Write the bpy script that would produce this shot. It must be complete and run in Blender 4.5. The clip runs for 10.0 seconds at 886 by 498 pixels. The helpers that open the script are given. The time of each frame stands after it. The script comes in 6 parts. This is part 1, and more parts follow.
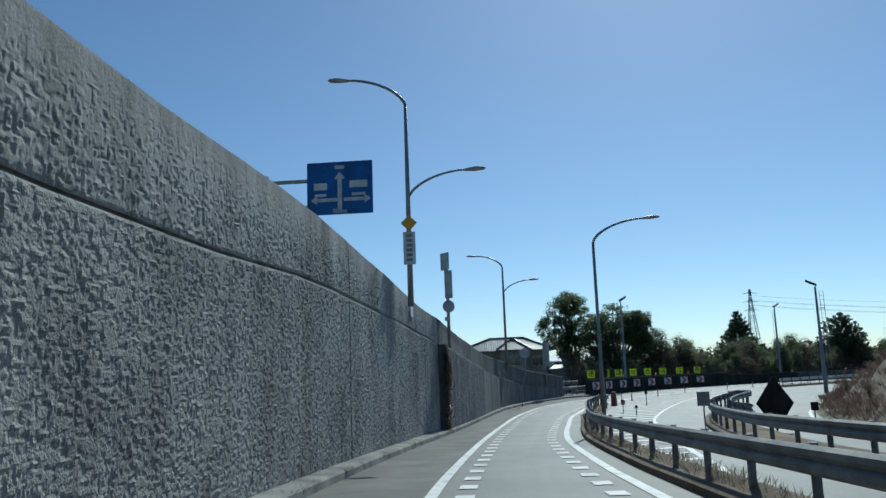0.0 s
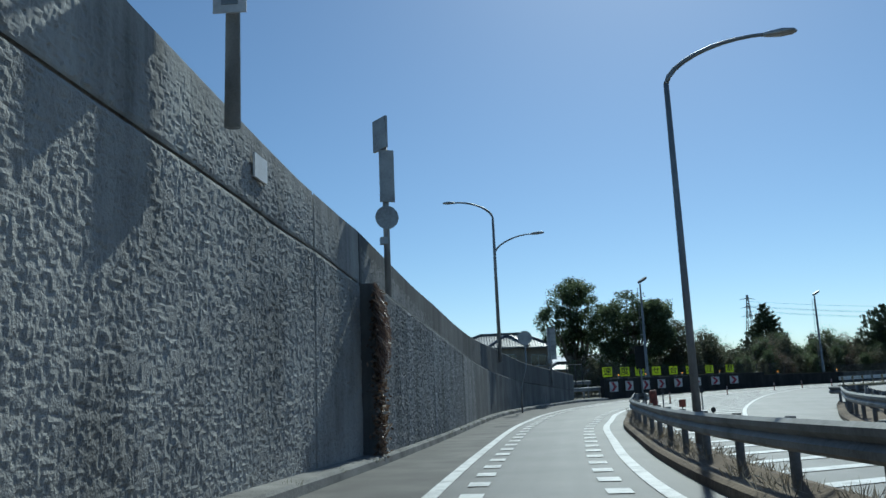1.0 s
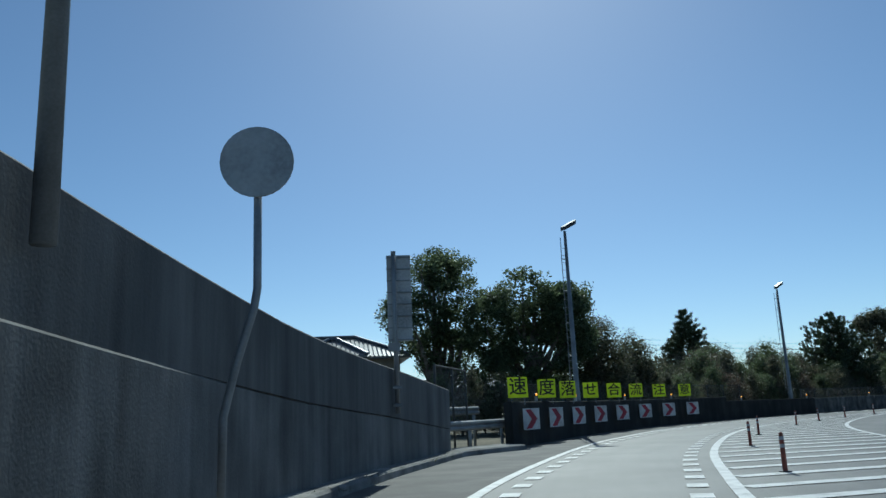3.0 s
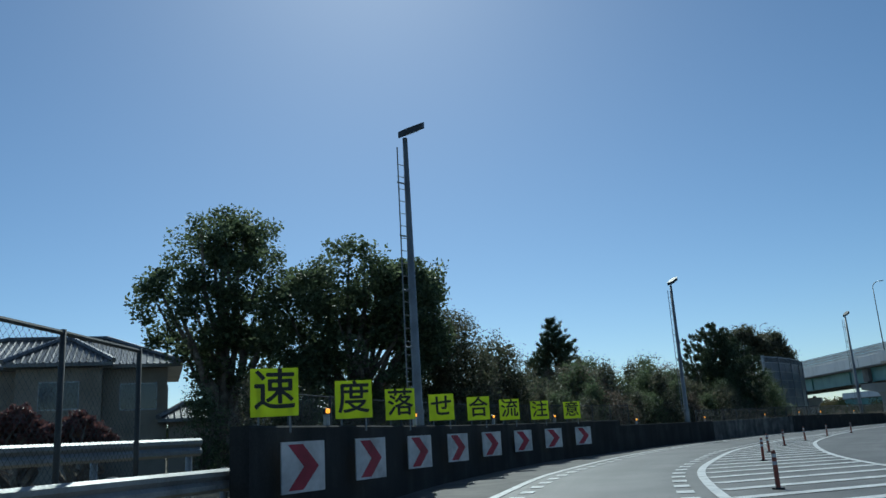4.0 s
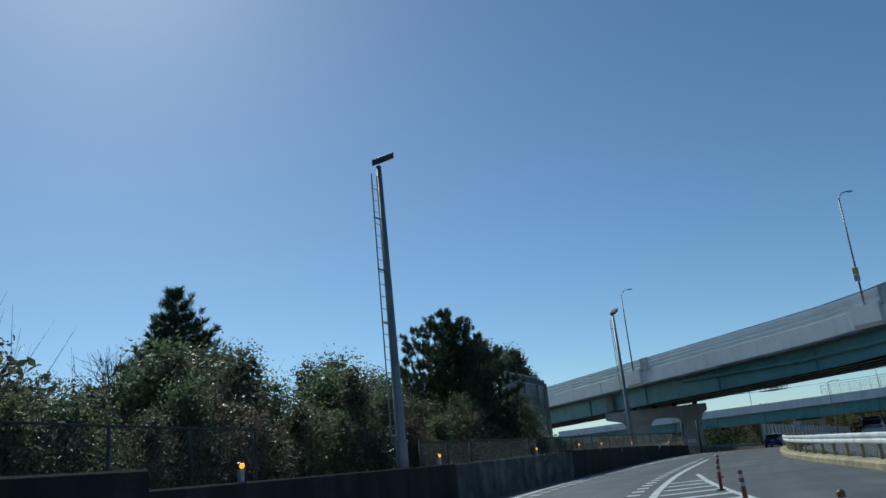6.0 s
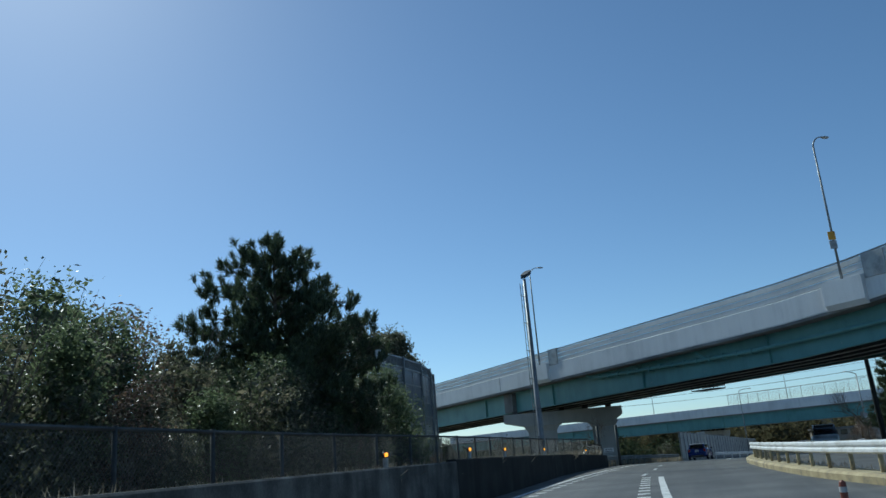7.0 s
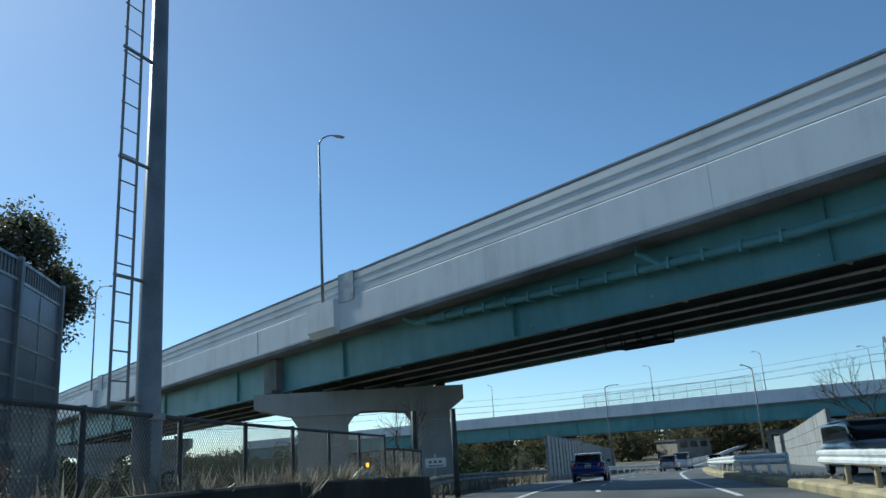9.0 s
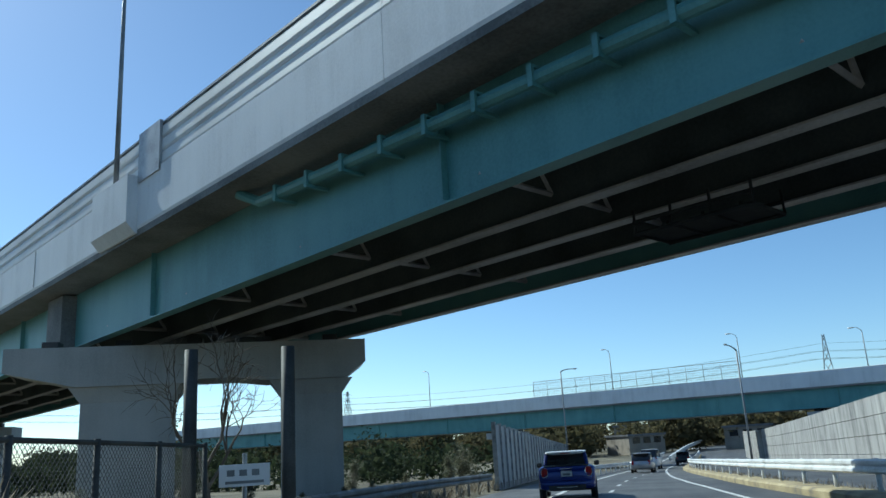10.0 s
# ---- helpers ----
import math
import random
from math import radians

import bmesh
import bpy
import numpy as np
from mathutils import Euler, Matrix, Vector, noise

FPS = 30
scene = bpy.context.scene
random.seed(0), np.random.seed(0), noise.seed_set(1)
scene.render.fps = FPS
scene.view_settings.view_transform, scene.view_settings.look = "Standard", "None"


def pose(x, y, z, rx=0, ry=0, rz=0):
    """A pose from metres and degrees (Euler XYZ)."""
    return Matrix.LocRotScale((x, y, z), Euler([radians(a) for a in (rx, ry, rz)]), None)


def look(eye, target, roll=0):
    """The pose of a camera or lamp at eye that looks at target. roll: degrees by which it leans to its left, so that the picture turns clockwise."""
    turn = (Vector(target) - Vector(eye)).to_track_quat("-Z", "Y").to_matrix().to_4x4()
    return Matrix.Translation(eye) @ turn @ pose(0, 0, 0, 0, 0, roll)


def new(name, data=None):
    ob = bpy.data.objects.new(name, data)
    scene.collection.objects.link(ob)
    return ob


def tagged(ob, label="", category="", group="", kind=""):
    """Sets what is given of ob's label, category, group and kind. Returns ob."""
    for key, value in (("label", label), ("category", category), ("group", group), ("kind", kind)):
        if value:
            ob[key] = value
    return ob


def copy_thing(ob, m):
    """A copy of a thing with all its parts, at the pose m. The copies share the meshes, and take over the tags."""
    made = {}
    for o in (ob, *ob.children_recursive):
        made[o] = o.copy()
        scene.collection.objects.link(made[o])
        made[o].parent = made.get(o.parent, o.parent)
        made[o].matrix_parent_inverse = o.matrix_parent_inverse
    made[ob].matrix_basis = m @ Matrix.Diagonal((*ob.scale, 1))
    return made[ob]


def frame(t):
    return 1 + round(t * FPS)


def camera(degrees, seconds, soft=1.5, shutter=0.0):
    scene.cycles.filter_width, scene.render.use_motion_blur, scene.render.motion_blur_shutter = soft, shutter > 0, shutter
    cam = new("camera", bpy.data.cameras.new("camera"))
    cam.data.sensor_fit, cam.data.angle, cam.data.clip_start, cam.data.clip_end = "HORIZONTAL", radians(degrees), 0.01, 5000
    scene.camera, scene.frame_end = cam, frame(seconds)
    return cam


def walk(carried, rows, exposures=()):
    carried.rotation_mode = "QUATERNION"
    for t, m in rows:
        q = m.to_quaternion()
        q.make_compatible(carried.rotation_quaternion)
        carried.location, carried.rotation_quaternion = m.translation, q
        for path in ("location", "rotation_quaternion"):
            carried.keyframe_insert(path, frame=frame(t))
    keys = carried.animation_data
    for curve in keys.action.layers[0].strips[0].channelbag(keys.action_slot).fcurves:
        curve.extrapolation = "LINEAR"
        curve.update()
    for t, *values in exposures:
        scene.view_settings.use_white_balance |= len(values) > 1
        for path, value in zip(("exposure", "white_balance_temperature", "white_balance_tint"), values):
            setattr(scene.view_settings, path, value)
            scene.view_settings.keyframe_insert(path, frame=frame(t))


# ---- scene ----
cam = camera(58.75, 10.0)
PATH = [
    (0.0, pose(1.973, -18.212, 2.448, 99.13, 2.01, 2.09)),
    (0.5, pose(2.346, -9.766, 2.047, 99.28, 2.06, 1.95)),
    (1.0, pose(2.706, -1.563, 1.585, 99.83, 2.39, 1.68)),
    (1.5, pose(3.249, 6.842, 1.470, 100.28, 2.60, 1.07)),
    (2.0, pose(3.889, 15.280, 1.258, 100.82, 2.73, -0.62)),
    (3.5, pose(8.753, 40.025, 1.240, 102.56, 2.67, -14.14)),
    (4.0, pose(11.863, 47.544, 1.262, 103.38, 3.29, -19.47)),
    (4.5, pose(15.587, 54.245, 1.243, 103.83, 3.89, -25.01)),
    (5.0, pose(19.940, 60.485, 1.262, 104.96, 4.85, -29.98)),
    (5.5, pose(24.724, 66.463, 1.248, 105.27, 5.70, -34.82)),
    (7.0, pose(42.992, 83.570, 1.252, 105.03, 4.57, -46.68)),
    (7.5, pose(49.815, 88.392, 1.256, 104.66, 4.55, -50.53)),
    (8.0, pose(56.907, 92.820, 1.253, 104.59, 4.21, -53.79)),
    (8.5, pose(64.423, 97.339, 1.233, 104.69, 3.80, -56.37)),
    (9.0, pose(72.097, 101.502, 1.247, 104.68, 3.57, -58.65)),
    (9.5, pose(79.828, 105.375, 1.268, 104.57, 3.59, -60.82)),
    (10.0, pose(87.474, 108.757, 1.247, 104.07, 3.25, -62.84)),
]
EXPOSURES = [(0.0, -0.5, 5650, -6), (2.0, -0.48, 5650, -6), (3.5, -0.6, 5650, -6), (5.5, -0.64, 5650, -6), (7.0, -0.4, 5650, -6), (7.5, -0.26, 5650, -6), (8.5, -0.1, 5650, -6), (9.0, -0.06, 5650, -6), (10.0, 0.1, 5650, -6)]
walk(cam, PATH, EXPOSURES)

# ---- light ----
SUN_AZ, SUN_EL = radians(15.5), radians(41.0)      # azimuth clockwise from +y
world = bpy.data.worlds.new("sky")
scene.world = world
world.use_nodes = True
wn = world.node_tree
sky = wn.nodes.new("ShaderNodeTexSky")
sky.sky_type, sky.sun_disc = "NISHITA", False
sky.sun_elevation, sky.sun_rotation = SUN_EL, SUN_AZ
sky.altitude, sky.air_density, sky.dust_density, sky.ozone_density = 50, 0.8, 0.3, 3.2
wn.links.new(sky.outputs[0], wn.nodes["Background"].inputs[0])
wn.nodes["Background"].inputs[1].default_value = 0.125
sun = new("sun", bpy.data.lights.new("sun", "SUN"))
sun.data.energy, sun.data.angle, sun.data.color = 4.8, radians(0.6), (1.0, 0.95, 0.87)
sun_dir = Vector((math.sin(SUN_AZ) * math.cos(SUN_EL), math.cos(SUN_AZ) * math.cos(SUN_EL), math.sin(SUN_EL)))
sun.matrix_world = look(sun_dir * 300, (0, 0, 0))


# ---- materials ----
def material(name, base, rough=0.7, metal=0.0, dark=None, light=None, grain=25.0, patch=1.2, bump=0.15, depth=0.01,
             streak=0.0, spec=0.5, translucent=0.0, by_object=0.0):
    """Two scales of noise between a darker and a lighter tone, fine bump, and vertical stains where streak > 0."""
    m = bpy.data.materials.new(name)
    m.use_nodes = True
    nt = m.node_tree
    N, L = nt.nodes, nt.links
    out, bsdf = N["Material Output"], N["Principled BSDF"]
    bsdf.inputs["Roughness"].default_value = rough
    bsdf.inputs["Metallic"].default_value = metal
    bsdf.inputs["Specular IOR Level"].default_value = spec
    dark = dark or tuple(c * 0.62 for c in base)
    light = light or tuple(min(1, c * 1.25) for c in base)
    geo = N.new("ShaderNodeNewGeometry")
    big, fine = N.new("ShaderNodeTexNoise"), N.new("ShaderNodeTexNoise")
    big.inputs["Scale"].default_value, big.inputs["Detail"].default_value = patch, 5
    fine.inputs["Scale"].default_value, fine.inputs["Detail"].default_value = grain, 3
    L.new(geo.outputs["Position"], big.inputs["Vector"])
    L.new(geo.outputs["Position"], fine.inputs["Vector"])
    ramp = N.new("ShaderNodeValToRGB")
    ramp.color_ramp.elements[0].position, ramp.color_ramp.elements[1].position = 0.28, 0.72
    ramp.color_ramp.elements[0].color = (*dark, 1)
    ramp.color_ramp.elements[1].color = (*light, 1)
    mid = ramp.color_ramp.elements.new(0.5)
    mid.color = (*base, 1)
    add = N.new("ShaderNodeMath")
    add.operation = "MULTIPLY_ADD"
    add.inputs[1].default_value = 0.4
    sub = N.new("ShaderNodeMath")
    sub.operation = "SUBTRACT"
    sub.inputs[1].default_value = 0.2
    L.new(fine.outputs["Fac"], add.inputs[0])
    L.new(big.outputs["Fac"], add.inputs[2])
    L.new(add.outputs[0], sub.inputs[0])
    fac = sub.outputs[0]
    if streak:
        mp = N.new("ShaderNodeMapping")
        mp.inputs["Scale"].default_value = (1.5, 1.5, 0.13)
        st = N.new("ShaderNodeTexNoise")
        st.inputs["Scale"].default_value, st.inputs["Detail"].default_value = 1.0, 8
        st.inputs["Roughness"].default_value = 0.62
        L.new(geo.outputs["Position"], mp.inputs["Vector"])
        L.new(mp.outputs[0], st.inputs["Vector"])
        mx = N.new("ShaderNodeMix")
        mx.inputs[0].default_value = streak
        L.new(fac, mx.inputs[2])
        L.new(st.outputs["Fac"], mx.inputs[3])
        fac = mx.outputs[0]
    if by_object:
        oi = N.new("ShaderNodeObjectInfo")
        ad = N.new("ShaderNodeMath")
        ad.operation = "MULTIPLY_ADD"
        ad.inputs[1].default_value = by_object
        L.new(oi.outputs["Random"], ad.inputs[0])
        L.new(fac, ad.inputs[2])
        sb = N.new("ShaderNodeMath")
        sb.operation = "SUBTRACT"
        sb.inputs[1].default_value = by_object / 2
        L.new(ad.outputs[0], sb.inputs[0])
        fac = sb.outputs[0]
    L.new(fac, ramp.inputs[0])
    L.new(ramp.outputs[0], bsdf.inputs["Base Color"])
    if bump:
        bp = N.new("ShaderNodeBump")
        bp.inputs["Strength"].default_value, bp.inputs["Distance"].default_value = bump, depth
        L.new(fine.outputs["Fac"], bp.inputs["Height"])
        L.new(bp.outputs[0], bsdf.inputs["Normal"])
    if translucent:
        tr = N.new("ShaderNodeBsdfTranslucent")
        L.new(ramp.outputs[0], tr.inputs["Color"])
        ms = N.new("ShaderNodeMixShader")
        ms.inputs[0].default_value = translucent
        L.new(bsdf.outputs[0], ms.inputs[1])
        L.new(tr.outputs[0], ms.inputs[2])
        L.new(ms.outputs[0], out.inputs[0])
    return m


def leaf_material(name, base, dark, light, translucent=0.35, rough=0.45, gloss=0.5):
    """Leaves whose tone differs from leaf to leaf."""
    m = bpy.data.materials.new(name)
    m.use_nodes = True
    N, L = m.node_tree.nodes, m.node_tree.links
    bsdf = N["Principled BSDF"]
    bsdf.inputs["Roughness"].default_value = rough
    bsdf.inputs["Specular IOR Level"].default_value = gloss
    geo = N.new("ShaderNodeNewGeometry")
    ramp = N.new("ShaderNodeValToRGB")
    ramp.color_ramp.elements[0].color, ramp.color_ramp.elements[1].color = (*dark, 1), (*light, 1)
    mid = ramp.color_ramp.elements.new(0.55)
    mid.color = (*base, 1)
    L.new(geo.outputs["Random Per Island"], ramp.inputs[0])
    L.new(ramp.outputs[0], bsdf.inputs["Base Color"])
    tr = N.new("ShaderNodeBsdfTranslucent")
    L.new(ramp.outputs[0], tr.inputs["Color"])
    ms = N.new("ShaderNodeMixShader")
    ms.inputs[0].default_value = translucent
    L.new(bsdf.outputs[0], ms.inputs[1])
    L.new(tr.outputs[0], ms.inputs[2])
    L.new(ms.outputs[0], N["Material Output"].inputs[0])
    return m




def asphalt_material():
    """Worn asphalt: aggregate, blotches, and long streaks that follow the road by its own coordinates."""
    m = material("asphalt", (0.080, 0.079, 0.076), 0.62, dark=(0.05, 0.049, 0.047), light=(0.122, 0.12, 0.113), grain=70, patch=0.42, bump=0.6, depth=0.006)
    N, L = m.node_tree.nodes, m.node_tree.links
    ramp = next(n for n in N if n.bl_idname == "ShaderNodeValToRGB")
    before = ramp.inputs[0].links[0].from_socket
    uv = N.new("ShaderNodeUVMap")
    uv.uv_map = "along"
    total = before
    for scale, weight in (((0.035, 1.5, 1), 0.55), ((0.22, 0.5, 1), 0.35), ((0.012, 0.55, 1), 0.5)):
        mp, ns = N.new("ShaderNodeMapping"), N.new("ShaderNodeTexNoise")
        mp.inputs["Scale"].default_value = scale
        ns.inputs["Scale"].default_value, ns.inputs["Detail"].default_value, ns.inputs["Roughness"].default_value = 1.0, 6, 0.6
        L.new(uv.outputs[0], mp.inputs["Vector"])
        L.new(mp.outputs[0], ns.inputs["Vector"])
        sub, mad = N.new("ShaderNodeMath"), N.new("ShaderNodeMath")
        sub.operation, mad.operation = "SUBTRACT", "MULTIPLY_ADD"
        sub.inputs[1].default_value, mad.inputs[1].default_value = 0.5, weight
        L.new(ns.outputs["Fac"], sub.inputs[0])
        L.new(sub.outputs[0], mad.inputs[0])
        L.new(total, mad.inputs[2])
        total = mad.outputs[0]
    L.new(total, ramp.inputs[0])
    return m


ASPHALT = asphalt_material()
PAINT = material("road_paint", (0.62, 0.62, 0.6), 0.6, dark=(0.36, 0.36, 0.35), light=(0.72, 0.72, 0.7), grain=30, patch=2.5, bump=0.2, depth=0.004)
SOIL = material("dry_soil", (0.17, 0.125, 0.085), 0.95, dark=(0.08, 0.06, 0.04), light=(0.27, 0.21, 0.14), grain=14, patch=0.6, bump=0.8, depth=0.03)
GRASSLAND = material("weedy_ground", (0.125, 0.11, 0.07), 0.95, dark=(0.05, 0.05, 0.028), light=(0.22, 0.185, 0.12), grain=9, patch=0.25, bump=0.8, depth=0.04)
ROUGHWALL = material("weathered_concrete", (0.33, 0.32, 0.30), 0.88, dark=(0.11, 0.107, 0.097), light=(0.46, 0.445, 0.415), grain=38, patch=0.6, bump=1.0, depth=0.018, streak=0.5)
CONCRETE = material("stained_concrete", (0.24, 0.235, 0.225), 0.85, dark=(0.075, 0.075, 0.07), light=(0.36, 0.35, 0.33), grain=30, patch=0.7, bump=0.35, depth=0.008, streak=0.6)
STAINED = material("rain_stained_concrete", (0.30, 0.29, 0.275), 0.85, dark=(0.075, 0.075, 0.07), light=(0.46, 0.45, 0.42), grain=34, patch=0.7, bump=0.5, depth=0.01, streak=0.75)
# Far wall tone, darkened for its turn out of the sun; streaks are stains.
SHADEWALL = material("shaded_streaky_concrete", (0.105, 0.105, 0.103), 0.88, dark=(0.03, 0.03, 0.03), light=(0.2, 0.198, 0.192), grain=30, patch=0.6, bump=0.35, depth=0.008, streak=0.8)
DRIPPED = material("drip_stained_concrete", (0.085, 0.086, 0.084), 0.9, spec=0.25, dark=(0.014, 0.014, 0.014), light=(0.21, 0.208, 0.2), grain=24, patch=1.6, bump=0.4, depth=0.01, streak=0.5)
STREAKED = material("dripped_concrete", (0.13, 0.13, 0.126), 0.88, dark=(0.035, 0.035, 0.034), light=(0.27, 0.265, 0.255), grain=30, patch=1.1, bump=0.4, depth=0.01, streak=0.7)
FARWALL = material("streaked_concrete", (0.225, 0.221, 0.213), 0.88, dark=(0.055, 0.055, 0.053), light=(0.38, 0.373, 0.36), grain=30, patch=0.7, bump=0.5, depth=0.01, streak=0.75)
# Base colour taken near black to carry the barrier's backlit shade.
BARRIER = material("shade_dark_concrete", (0.026, 0.027, 0.027), 0.9, spec=0.2, dark=(0.012, 0.013, 0.013), light=(0.06, 0.06, 0.058), grain=26, patch=0.9, bump=0.4, depth=0.01, streak=0.55)
KERBMAT = material("kerb_concrete", (0.2, 0.193, 0.18), 0.9, dark=(0.08, 0.076, 0.07), light=(0.31, 0.3, 0.275), grain=30, patch=1.1, bump=0.4, depth=0.008)
YELLOWKERB = material("faded_yellow_kerb", (0.36, 0.29, 0.16), 0.85, dark=(0.18, 0.16, 0.12), light=(0.48, 0.4, 0.24), grain=22, patch=1.3, bump=0.4, depth=0.008)
STEEL = material("galvanised_steel", (0.36, 0.37, 0.38), 0.45, 0.6, grain=45, patch=3, bump=0.1)
POLE = material("grey_painted_steel", (0.22, 0.23, 0.24), 0.5, 0.3, dark=(0.16, 0.165, 0.17), light=(0.28, 0.285, 0.29), grain=40, patch=1.5, bump=0.08)
WHITERAIL = material("white_painted_steel", (0.72, 0.73, 0.73), 0.4, 0.0, dark=(0.5, 0.49, 0.46), light=(0.8, 0.8, 0.8), grain=30, patch=1.4, bump=0.08)
GALVRAIL = material("galvanised_guardrail", (0.28, 0.287, 0.29), 0.5, 0.4, dark=(0.17, 0.17, 0.167), light=(0.38, 0.38, 0.38), grain=25, patch=1.6, bump=0.15, streak=0.3)
OLDRAIL = material("weathered_guardrail", (0.20, 0.20, 0.19), 0.6, 0.35, dark=(0.09, 0.085, 0.08), light=(0.3, 0.3, 0.29), grain=25, patch=1.6, bump=0.2, streak=0.3)
GREEN = material("green_painted_steel", (0.13, 0.29, 0.285), 0.45, 0.0, dark=(0.08, 0.2, 0.195), light=(0.165, 0.34, 0.33), grain=18, patch=0.5, bump=0.06, streak=0.35)
DECK = material("light_bridge_concrete", (0.77, 0.77, 0.775), 0.7, dark=(0.58, 0.58, 0.585), light=(0.84, 0.84, 0.845), grain=20, patch=0.45, bump=0.15, depth=0.006, streak=0.5)
SOUNDPANEL = material("pale_metal_panel", (0.82, 0.82, 0.81), 0.5, 0.0, dark=(0.72, 0.72, 0.71), light=(0.86, 0.86, 0.85), grain=22, patch=0.6, bump=0.08, streak=0.2, translucent=0.5)
# Inner girder paint, with the under-deck shade put into its colour.
DARKSTEEL = material("shade_dark_girder_paint", (0.06, 0.072, 0.072), 0.6, dark=(0.035, 0.042, 0.042), light=(0.09, 0.105, 0.105), grain=18, patch=0.6, bump=0.08)
# Slab concrete far darker than the parapet's: the underside's shade is painted in.
SOFFIT = material("shade_toned_soffit", (0.2, 0.197, 0.193), 0.85, dark=(0.11, 0.11, 0.107), light=(0.28, 0.275, 0.27), grain=14, patch=0.5, bump=0.2)
# Grey-brown flange paint, lightened so that the flanges look lit.
FLANGE = material("lit_brown_flange_paint", (0.46, 0.44, 0.42), 0.6, dark=(0.3, 0.28, 0.26), light=(0.58, 0.56, 0.53), grain=14, patch=0.7, bump=0.15)
PIER = material("pier_concrete", (0.42, 0.415, 0.40), 0.85, dark=(0.3, 0.295, 0.285), light=(0.5, 0.495, 0.48), grain=22, patch=0.5, bump=0.25, depth=0.008, streak=0.4)
BARK = material("bark", (0.14, 0.115, 0.09), 0.95, dark=(0.06, 0.05, 0.04), light=(0.26, 0.23, 0.19), grain=22, patch=2.5, bump=0.8, depth=0.03)
LEAF_A = leaf_material("evergreen_leaves", (0.115, 0.15, 0.075), (0.065, 0.09, 0.045), (0.22, 0.26, 0.14), 0.65)
LEAF_B = leaf_material("hedge_leaves", (0.11, 0.12, 0.072), (0.05, 0.06, 0.034), (0.25, 0.22, 0.15), 0.55)
LEAF_C = leaf_material("pine_needles", (0.07, 0.095, 0.05), (0.035, 0.055, 0.03), (0.13, 0.16, 0.08), 0.3)
LEAF_D = leaf_material("dry_leaves", (0.17, 0.11, 0.07), (0.08, 0.05, 0.035), (0.34, 0.26, 0.2))
LEAF_F = leaf_material("autumn_woods", (0.115, 0.1, 0.052), (0.08, 0.078, 0.042), (0.15, 0.125, 0.064), 0.4, 0.85, 0.1)
LEAF_R = leaf_material("red_shrub_leaves", (0.16, 0.07, 0.065), (0.09, 0.045, 0.04), (0.26, 0.13, 0.12), 0.45)
LEAF_W = leaf_material("dark_woods", (0.042, 0.056, 0.028), (0.026, 0.036, 0.018), (0.07, 0.08, 0.042), 0.35, 0.85, 0.1)
DEADGRASS = leaf_material("dead_reddish_grass", (0.19, 0.12, 0.09), (0.08, 0.05, 0.04), (0.42, 0.33, 0.27), 0.3)
STRAW = leaf_material("straw", (0.29, 0.245, 0.175), (0.14, 0.115, 0.08), (0.46, 0.41, 0.33), 0.3)
YELLOW = material("fluorescent_yellow_sheet", (0.62, 0.72, 0.03), 0.5, dark=(0.55, 0.65, 0.03), light=(0.68, 0.78, 0.05), grain=6, patch=1.5, bump=0.02, translucent=0.45)
BLACKINK = material("black_lettering", (0.018, 0.018, 0.018), 0.5, bump=0.0)
SIGNWHITE = material("white_sheet", (0.58, 0.58, 0.59), 0.5, dark=(0.4, 0.4, 0.41), grain=9, patch=2, bump=0.03, translucent=0.15)
SIGNRED = material("red_sheet", (0.3, 0.018, 0.045), 0.5, dark=(0.2, 0.014, 0.03), grain=9, patch=2, bump=0.03)
SIGNBLUE = material("blue_sheet", (0.012, 0.11, 0.36), 0.5, grain=7, patch=1.2, bump=0.02, translucent=0.25)
SIGNGREY = material("bare_aluminium", (0.36, 0.36, 0.36), 0.5, 0.4, grain=20, patch=1.5, bump=0.05)
SIGNORANGE = material("amber_sheet", (0.6, 0.3, 0.03), 0.5, bump=0.0)
ROOFTILE = material("glazed_roof_tile", (0.14, 0.143, 0.15), 0.36, dark=(0.07, 0.07, 0.076), light=(0.18, 0.18, 0.188), grain=12, patch=1.2, bump=0.1)
PLASTER = material("house_plaster", (0.28, 0.245, 0.20), 0.9, dark=(0.19, 0.165, 0.135), grain=20, patch=0.8, bump=0.2, streak=0.3)
WINDOWDARK = material("dark_window", (0.02, 0.022, 0.026), 0.08, spec=0.7, bump=0.0)
SMOKED = material("smoked_panel", (0.11, 0.13, 0.16), 0.3, dark=(0.08, 0.095, 0.12), light=(0.16, 0.185, 0.22), grain=5, patch=0.6, bump=0.03)
RUBBER = material("black_rubber", (0.022, 0.022, 0.023), 0.8, grain=30, patch=4, bump=0.1)
BLACKPLASTIC = material("black_plastic", (0.03, 0.03, 0.032), 0.5, bump=0.0)
CARBLUE = material("blue_car_paint", (0.012, 0.03, 0.20), 0.22, 0.2, dark=(0.010, 0.024, 0.17), light=(0.015, 0.036, 0.23), bump=0.0, spec=0.6)
CARWHITE = material("white_car_paint", (0.75, 0.76, 0.77), 0.25, dark=(0.72, 0.73, 0.74), light=(0.78, 0.79, 0.8), bump=0.0)
CARSILVER = material("silver_car_paint", (0.42, 0.43, 0.45), 0.3, 0.5, bump=0.0)
CARDARK = material("dark_car_paint", (0.03, 0.032, 0.036), 0.25, 0.2, bump=0.0)
TAILRED = material("red_lamp_glass", (0.4, 0.012, 0.02), 0.15, bump=0.0)
CHROME = material("chrome", (0.7, 0.7, 0.7), 0.15, 1.0, bump=0.0)
